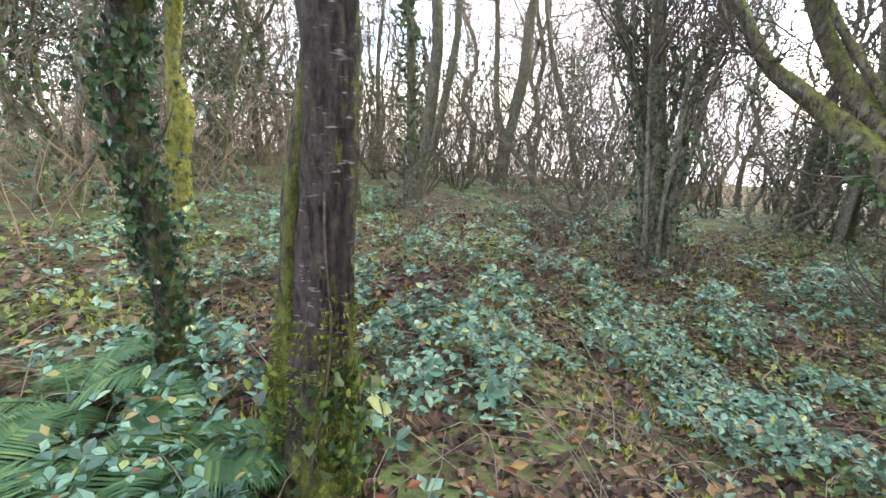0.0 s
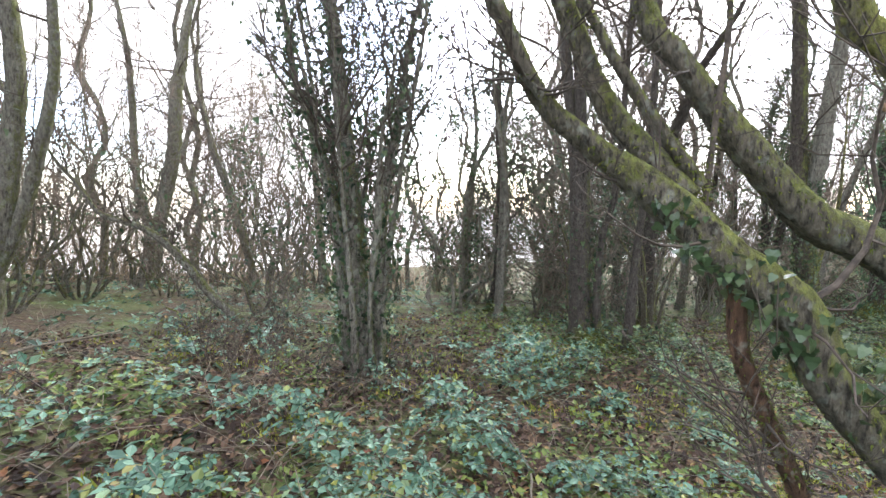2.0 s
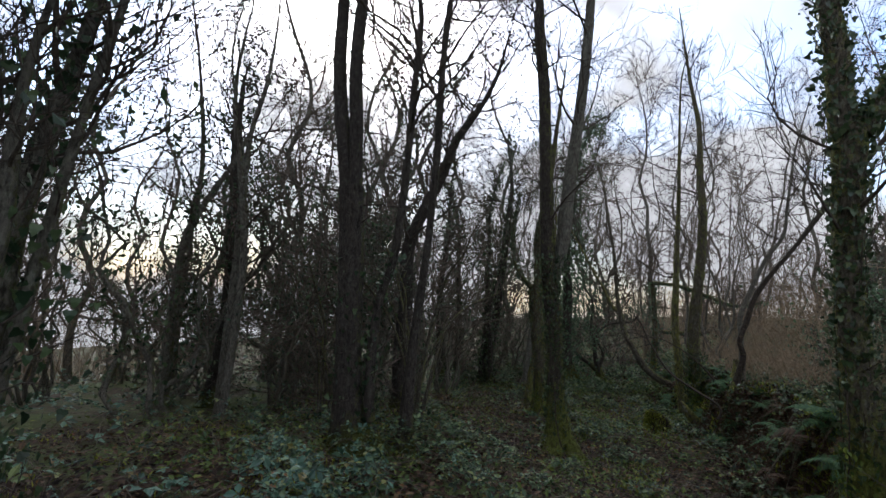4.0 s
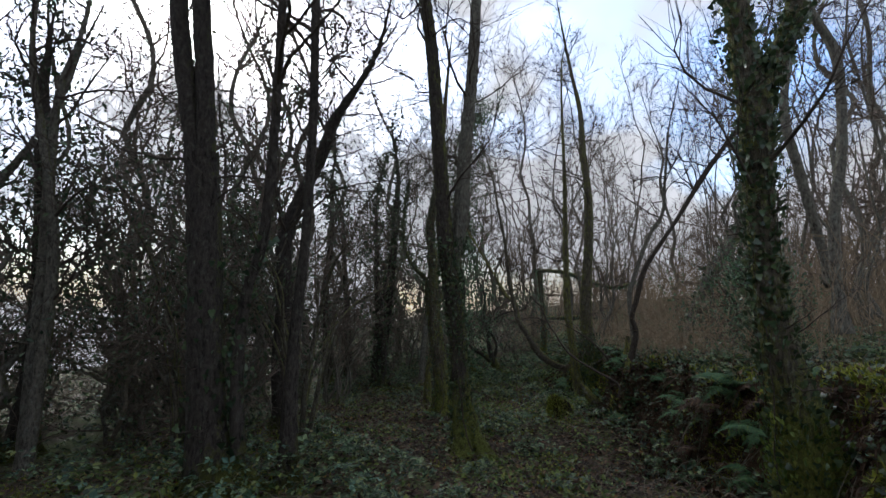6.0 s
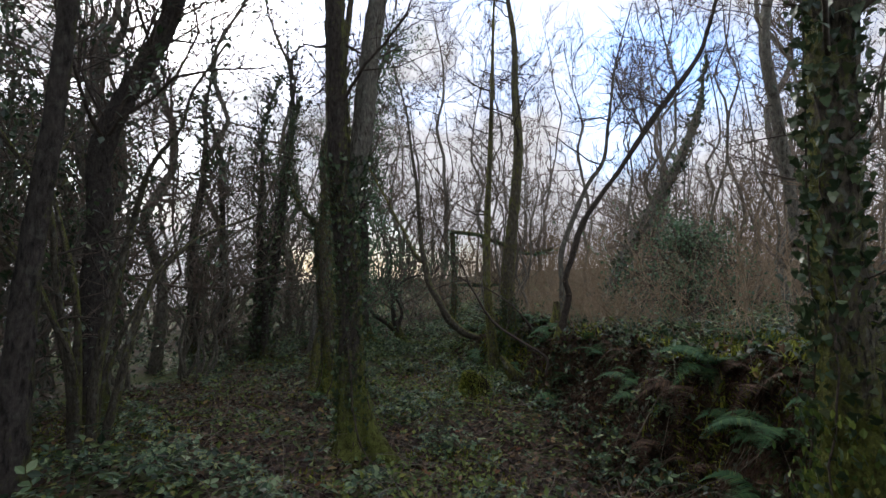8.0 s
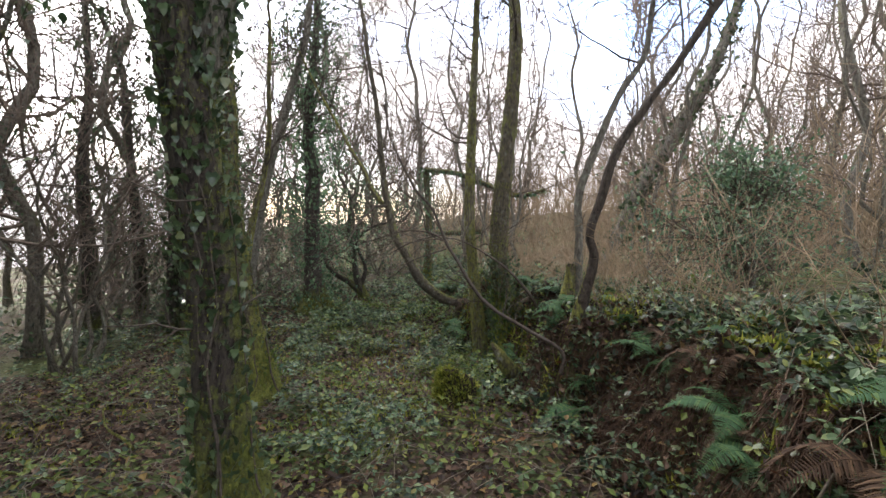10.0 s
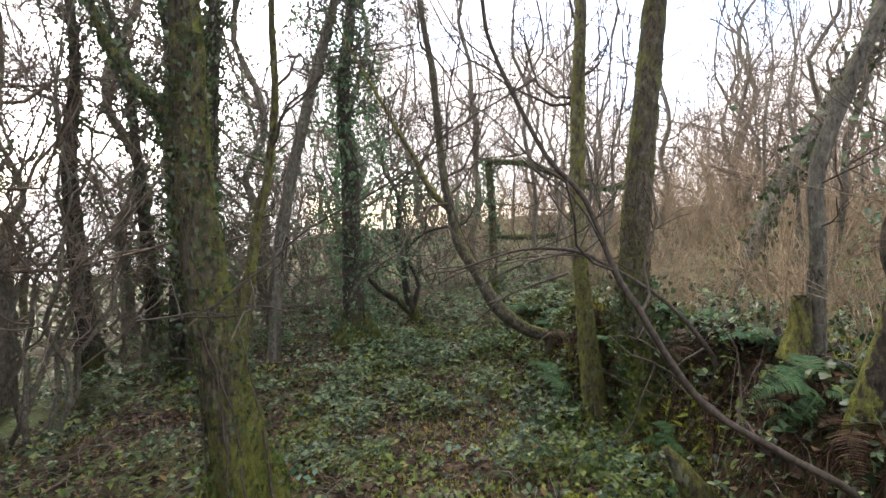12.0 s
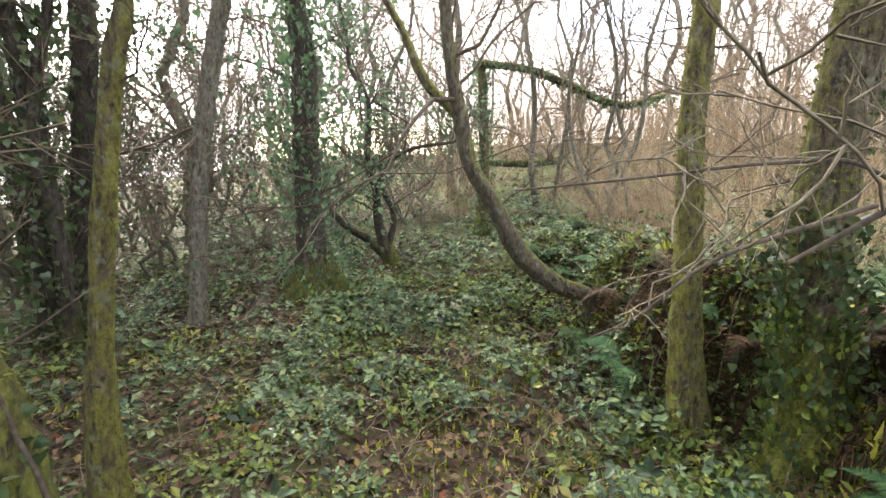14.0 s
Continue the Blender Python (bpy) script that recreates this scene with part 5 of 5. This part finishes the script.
green_fern = "green fern with arching fronds"
for k, (x, y, n, L) in enumerate([(-0.12, 1.49, 9, 0.72), (-0.03, 1.75, 8, 0.62), (-0.55, 1.96, 8, 0.62), (0.22, 1.7, 7, 0.5), (-0.5, 1.45, 8, 0.6), (10.95, 6.6, 4, 0.28), (10.84, 3.37, 6, 0.42), (10.62, 2.85, 8, 0.5), (7.91, 2.39, 8, 0.55), (8.66, 2.43, 8, 0.55), (12.5, 4.15, 6, 0.32), (9.6, 2.75, 8, 0.5), (13.4, 3.3, 8, 0.5), (12.2, 3.2, 7, 0.42), (14.6, 3.7, 8, 0.5), (17.3, 3.9, 8, 0.6), (9.0, 1.9, 8, 0.5), (12.0, 3.75, 6, 0.3), (16.2, 4.6, 8, 0.5)]):
    fern(x, y, float(height(x, y)) + 0.08, n, L, FERN, green_fern, 200 + k)
br = np.random.default_rng(61)
dead = fern(8.2, 2.3, float(height(8.2, 2.3)), 7, 0.5, FERN_DEAD, "withered brown fern hanging on the bank", 260, 1.3)
for k in range(30):
    x = br.uniform(7.0, 14.6)
    y = float(bank_foot(x)) - br.uniform(0.1, 0.75)
    copy_thing(dead, pose(x, y, float(height(x, y)) + 0.02, 0, 0, br.uniform(0, 360)) @ Matrix.Scale(br.uniform(0.5, 1.1), 4))

for k in range(46):
    x, y = br.uniform(-1.5, 4.2), br.uniform(2.0, 5.2)
    if off_way(x, y) > 0.45:
        copy_thing(dead, pose(x, y, float(height(x, y)) + 0.01, br.normal(0, 8), br.normal(0, 8), br.uniform(0, 360)) @ Matrix.Diagonal((0.9, 0.9, 0.45, 1)) @ Matrix.Scale(br.uniform(0.45, 0.9), 4))
bank_fern = fern(9.3, 2.85, float(height(9.3, 2.85)) + 0.04, 8, 0.42, FERN, "green fern growing out of the bank", 280, 1.1)
for k in range(44):
    x = br.uniform(7.6, 16.4)
    y = float(bank_foot(x)) - br.uniform(-0.15, 0.95)
    copy_thing(bank_fern, pose(x, y, float(height(x, y)) + 0.03, br.normal(-14, 8), br.normal(0, 8), br.uniform(0, 360)) @ Matrix.Scale(br.uniform(0.5, 1.1), 4))

# ---- roots and strands that hang down the bank ----
strands = Tubes()
for _ in range(3600):
    x = br.uniform(6.6, 14.8)
    y = float(bank_foot(x)) - br.uniform(0.05, 0.7)
    p = np.array([x, y, float(height(x, y)) + 0.06])
    P = [p]
    for _ in range(4):
        q = P[-1] + np.array([br.normal(0, 0.08), br.uniform(0.0, 0.12), 0])
        q[2] = min(P[-1][2] - 0.01, float(height(q[0], q[1])) + br.uniform(0.03, 0.16))
        P.append(q)
    w = br.uniform(0.002, 0.006)
    strands.add(np.array(P), np.linspace(w, 0.3 * w, 5), 3)
tagged(part("hanging_roots", strands.mesh("hanging_roots"), ROOTS), "brown roots and dead strands down the bank", "roots", kind="stuff")
x = br.uniform(5.4, 14.8, 13000)
y = bank_foot(x) - br.uniform(-0.15, 2.4, 13000)
M = turn_matrices(br.uniform(0, 6.28, 13000), br.normal(0.5, 0.5, 13000), br.normal(0, 0.5, 13000))
tagged(part("bank_ivy", spread("bank_ivy", LOBED, np.stack([x, y, height(x, y) + br.uniform(0.03, 0.13, 13000)], -1), M, 0.045 * br.uniform(0.5, 1.4, 13000)), IVY), "ivy and small leaves creeping over the bank", "ivy", kind="stuff")

x = br.uniform(5.2, 14.8, 48000)
y = bank_foot(x) - br.uniform(0.0, 1.5, 48000)
keep = vnoise(x, y, 0.5, 22) * 0.6 + vnoise(x, y, 0.18, 23) * 0.4 > 0.58
x, y = x[keep], y[keep]
k = len(x)
M = turn_matrices(br.uniform(0, 6.28, k), br.normal(0.7, 0.5, k), br.normal(0, 0.5, k))
tagged(part("bank_moss", spread("bank_moss", BLADE, np.stack([x, y, height(x, y) + br.uniform(0.02, 0.1, k)], -1), M, br.uniform(0.04, 0.1, k)), MOSS), "cushions of bright moss along the bank", "moss", kind="stuff")


x = br.uniform(6.5, 16.0, 16000)
y = bank_foot(x) - br.uniform(-0.3, 1.3, 16000)
M = turn_matrices(br.uniform(0, 6.28, 16000), br.normal(0.5, 0.6, 16000), br.normal(0, 0.6, 16000))
tagged(part("bank_litter", spread("bank_litter", CURLED, np.stack([x, y, height(x, y) + 0.01 + br.exponential(0.03, 16000)], -1), M, 0.06 * br.uniform(0.5, 1.4, 16000)), LITTER), "brown fallen leaves caught on the bank", "leaf litter", kind="stuff")

x = br.uniform(7.2, 16.5, 9000)
y = bank_foot(x) - br.uniform(-0.3, 1.5, 9000)
keep = vnoise(x, y, 0.45, 52) * 0.6 + vnoise(x, y, 0.2, 53) * 0.4 > 0.55
x, y = x[keep], y[keep]
k = len(x)
M = turn_matrices(br.uniform(0, 6.28, k), br.normal(0.3, 0.6, k), br.normal(0, 0.5, k))
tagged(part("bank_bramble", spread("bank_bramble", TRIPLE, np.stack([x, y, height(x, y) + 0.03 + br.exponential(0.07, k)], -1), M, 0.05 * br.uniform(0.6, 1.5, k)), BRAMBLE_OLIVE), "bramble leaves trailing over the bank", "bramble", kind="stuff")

x = br.uniform(11.6, 16.0, 16000)
y = bank_foot(x) - br.uniform(-0.5, 0.75, 16000)
keep = vnoise(x, y, 0.6, 32) * 0.6 + vnoise(x, y, 0.22, 33) * 0.4 > 0.56
x, y = x[keep], y[keep]
k = len(x)
M = turn_matrices(br.uniform(0, 6.28, k), br.normal(-0.3, 0.5, k), br.normal(0, 0.5, k))
tagged(part("bank_herbs", spread("bank_herbs", OVATE, np.stack([x, y, height(x, y) + 0.02 + br.exponential(0.05, k)], -1), M, 0.05 * br.uniform(0.5, 1.5, k)), HERB), "lime-green leafy plants draped over the bank", "herbs", kind="stuff")
x, y = br.uniform(12.2, 16.5, 14000), br.uniform(3.8, 7.2, 14000)
keep = vnoise(x, y, 0.5, 42) * 0.7 + vnoise(x, y, 0.2, 43) * 0.3 > 0.56
x, y = x[keep], y[keep]
k = len(x)
M = turn_matrices(br.uniform(0, 6.28, k), br.normal(0.2, 0.5, k), br.normal(0, 0.5, k))
tagged(part("path_herbs", spread("path_herbs", OVATE, np.stack([x, y, height(x, y) + 0.02 + br.exponential(0.05, k)], -1), M, 0.045 * br.uniform(0.5, 1.5, k)), HERB), "low lime-green plants on the woodland floor", "herbs", kind="stuff")


# ---- a bramble shoot by the first tree ----
def shoot(x, y, seed, top, turn, leaves=9):
    r = np.random.default_rng(seed)
    root = tagged(new("bramble_shoot"), "arching bramble shoot with round pale green leaves", "bramble", "bramble shoots")
    root.location = (x, y, float(height(x, y)))
    u = np.linspace(0, 1, 9)
    P = np.stack([np.cos(turn) * 0.5 * u, np.sin(turn) * 0.5 * u, top * (1.7 * u - 0.75 * u * u)], -1) + r.normal(0, 0.012, (9, 3)) * (u[:, None] > 0)
    t = Tubes()
    t.add(P, np.linspace(0.006, 0.002, 9), 5)
    part("shoot", t.mesh("shoot"), BARK_RED, root)
    for k in range(leaves):
        i = r.integers(3, 9)
        q = P[i] + r.normal(0, 0.04, 3)
        M = turn_matrices(r.uniform(0, 6.28, 1), r.normal(0.2, 0.4, 1), r.normal(0, 0.3, 1))
        me = spread("leaf", OVATE, q[None], M, np.array([0.075 * r.uniform(0.7, 1.2)]))
        part("leaf", me, BRAMBLE, root)


for k, (x, y, top, turn) in enumerate([(0.2, 1.85, 0.4, 0.3), (0.1, 2.1, 0.42, 0.0), (-0.4, 2.0, 0.4, 0.6), (0.75, 1.75, 0.25, 5.0), (2.4, 2.9, 0.3, 2.2), (2.0, 3.4, 0.32, 1.0), (2.9, 3.7, 0.3, 4.0), (11.9, 5.9, 0.3, 2.0), (12.6, 5.6, 0.3, 4.4)]):
    shoot(x, y, 300 + k, top, turn)

# ---- stump, mossy root, post, sticks ----
def stump(x, y, z, rad, tall, seed):
    r = np.random.default_rng(seed)
    root = tagged(new("tree_stump"), "rotten hollow stump capped with bright moss", "stump")
    root.location = (x, y, z)
    w = np.linspace(0, 2 * np.pi, 28, endpoint=False)
    top = tall * (0.75 + 0.3 * np.cos(w - 2.6) + 0.08 * r.normal(0, 1, 28))
    rings = []
    for f in (-0.4, 0.0, 0.3, 0.6, 0.85, 1.0):
        a = rad * (1.25 - 0.3 * max(f, 0)) * (1 + 0.06 * np.sin(5 * w + f))
        rings.append(np.stack([a * np.cos(w), a * np.sin(w), top * f], -1))
    for f, s in ((0.97, 0.75), (0.6, 0.62), (0.15, 0.5)):
        a = rad * 0.95 * s
        rings.append(np.stack([a * np.cos(w), a * np.sin(w), top * f], -1))
    V = np.concatenate(rings)
    i = np.arange(8)[:, None] * 28 + np.arange(28)
    j = np.arange(8)[:, None] * 28 + (np.arange(28) + 1) % 28
    part("shell", flat_mesh("shell", V, [np.stack([i, j, j + 28, i + 28], -1).reshape(-1, 4)]), HOLLOW, root)
    n = 2600
    a, f = r.normal(2.3, 1.0, n), r.uniform(0.1, 1.02, n)
    ztop = tall * (0.75 + 0.3 * np.cos(a - 2.6))
    q = rad * (1.27 - 0.3 * f) * np.where(f > 0.93, r.uniform(0.7, 1, n), 1)
    M = turn_matrices(a - np.pi / 2, r.normal(0.8, 0.5, n), r.normal(0, 0.5, n))
    part("moss_cap", spread("moss_cap", BLADE, np.stack([q * np.cos(a), q * np.sin(a), ztop * f], -1), M, r.uniform(0.02, 0.05, n)), MOSS, root, "bright yellow-green moss")
    return root


stump(11.46, 4.42, float(height(11.46, 4.42)) - 0.02, 0.19, 0.38, 71)


def pole(name, S, mat, label, category, sides=12, knobs=0.1):
    S = np.array(S, float)
    root = tagged(new(name), label, category)
    root.location = S[0, :3]
    S[:, :3] -= S[0, :3]
    t = Tubes()
    Q = resample(S, 0.04)
    t.add(Q[:, :3], Q[:, 3], sides, ripples(np.random.default_rng(len(S) * 7 + sides), -5, 0, knobs))
    part("wood", t.mesh("wood"), mat, root)
    return root


pole("mossy_root", [(11.9, 3.55, -0.52, 0.045), (11.75, 3.75, -0.42, 0.07), (11.62, 3.92, -0.25, 0.075), (11.58, 4.02, -0.08, 0.045), (11.6, 4.08, 0.0, 0.015)], BARK_GOLD, "sinuous root coated in moss at the foot of the bank", "root")
pole("mossy_post", [(11.9, 3.26, 0.41, 0.093), (11.9, 3.23, 0.64, 0.056), (11.9, 3.24, 0.79, 0.046)], BARK_GOLD, "short broken mossy stub on the bank", "stub")
pole("broken_limb", [(3.97, 2.73, 2.1, 0.0264), (3.86, 2.82, 2.21, 0.0228), (3.76, 2.9, 2.28, 0.012)], DEADWOOD, "torn pale broken limb", "branch", knobs=0.2)
pole("dead_stem", [(7.46, 9.67, -0.36, 0.028), (7.51, 9.49, 0.15, 0.025), (7.51, 9.49, 0.42, 0.021), (7.54, 9.38, 0.7, 0.021), (7.56, 9.34, 0.98, 0.018)], TWIG_PALE, "bent pale dead stem rising from the leaves", "stem", 8)
log_x, log_y = np.array([8.6, 9.15, 9.7, 10.3]), np.array([1.75, 1.9, 1.85, 2.05])
pole("fallen_branch", np.stack([log_x, log_y, height(log_x, log_y) + np.array([0.02, 0.1, 0.12, 0.03]), np.array([0.022, 0.03, 0.032, 0.02])], -1), TWIG_PALE, "pale fallen branch lying along the top of the bank", "branch", 9)
stick_r = np.random.default_rng(81)
for k in range(46):
    x, y = stick_r.uniform(-2, 15), stick_r.uniform(1.5, 9.5)
    if off_way(x, y) < 0.7:
        continue
    a, L = stick_r.uniform(0, 6.28), stick_r.uniform(0.5, 1.7)
    rad = stick_r.uniform(0.006, 0.018)
    u = np.linspace(0, 1, 5)
    px, py = x + math.cos(a) * L * u + stick_r.normal(0, 0.03, 5), y + math.sin(a) * L * u + stick_r.normal(0, 0.03, 5)
    pz = height(px, py) + 0.03 + stick_r.uniform(0, 0.12) * u
    tagged(pole("fallen_stick", np.stack([px, py, pz, np.linspace(rad, rad * 0.4, 5)], -1), TWIG_PALE if k % 3 else BARK_MOSS, "fallen bare stick lying in the leaves", "stick", 6), group="fallen sticks")

# ---- evergreen shrub on the bank ----
tree("evergreen_shrub", [[(12.65, 0.92, 0.35, 0.06), (12.65, 0.92, 0.8, 0.05), (12.66, 0.95, 1.3, 0.03)]], "rounded evergreen shrub with bluish-green leaves on the bank", BARK_GREY, 91, 0.5, 46, 1.05, leaves=5600, leaf_mat=HOLLY, start=0.1, flare=0.0, lift=0.02)
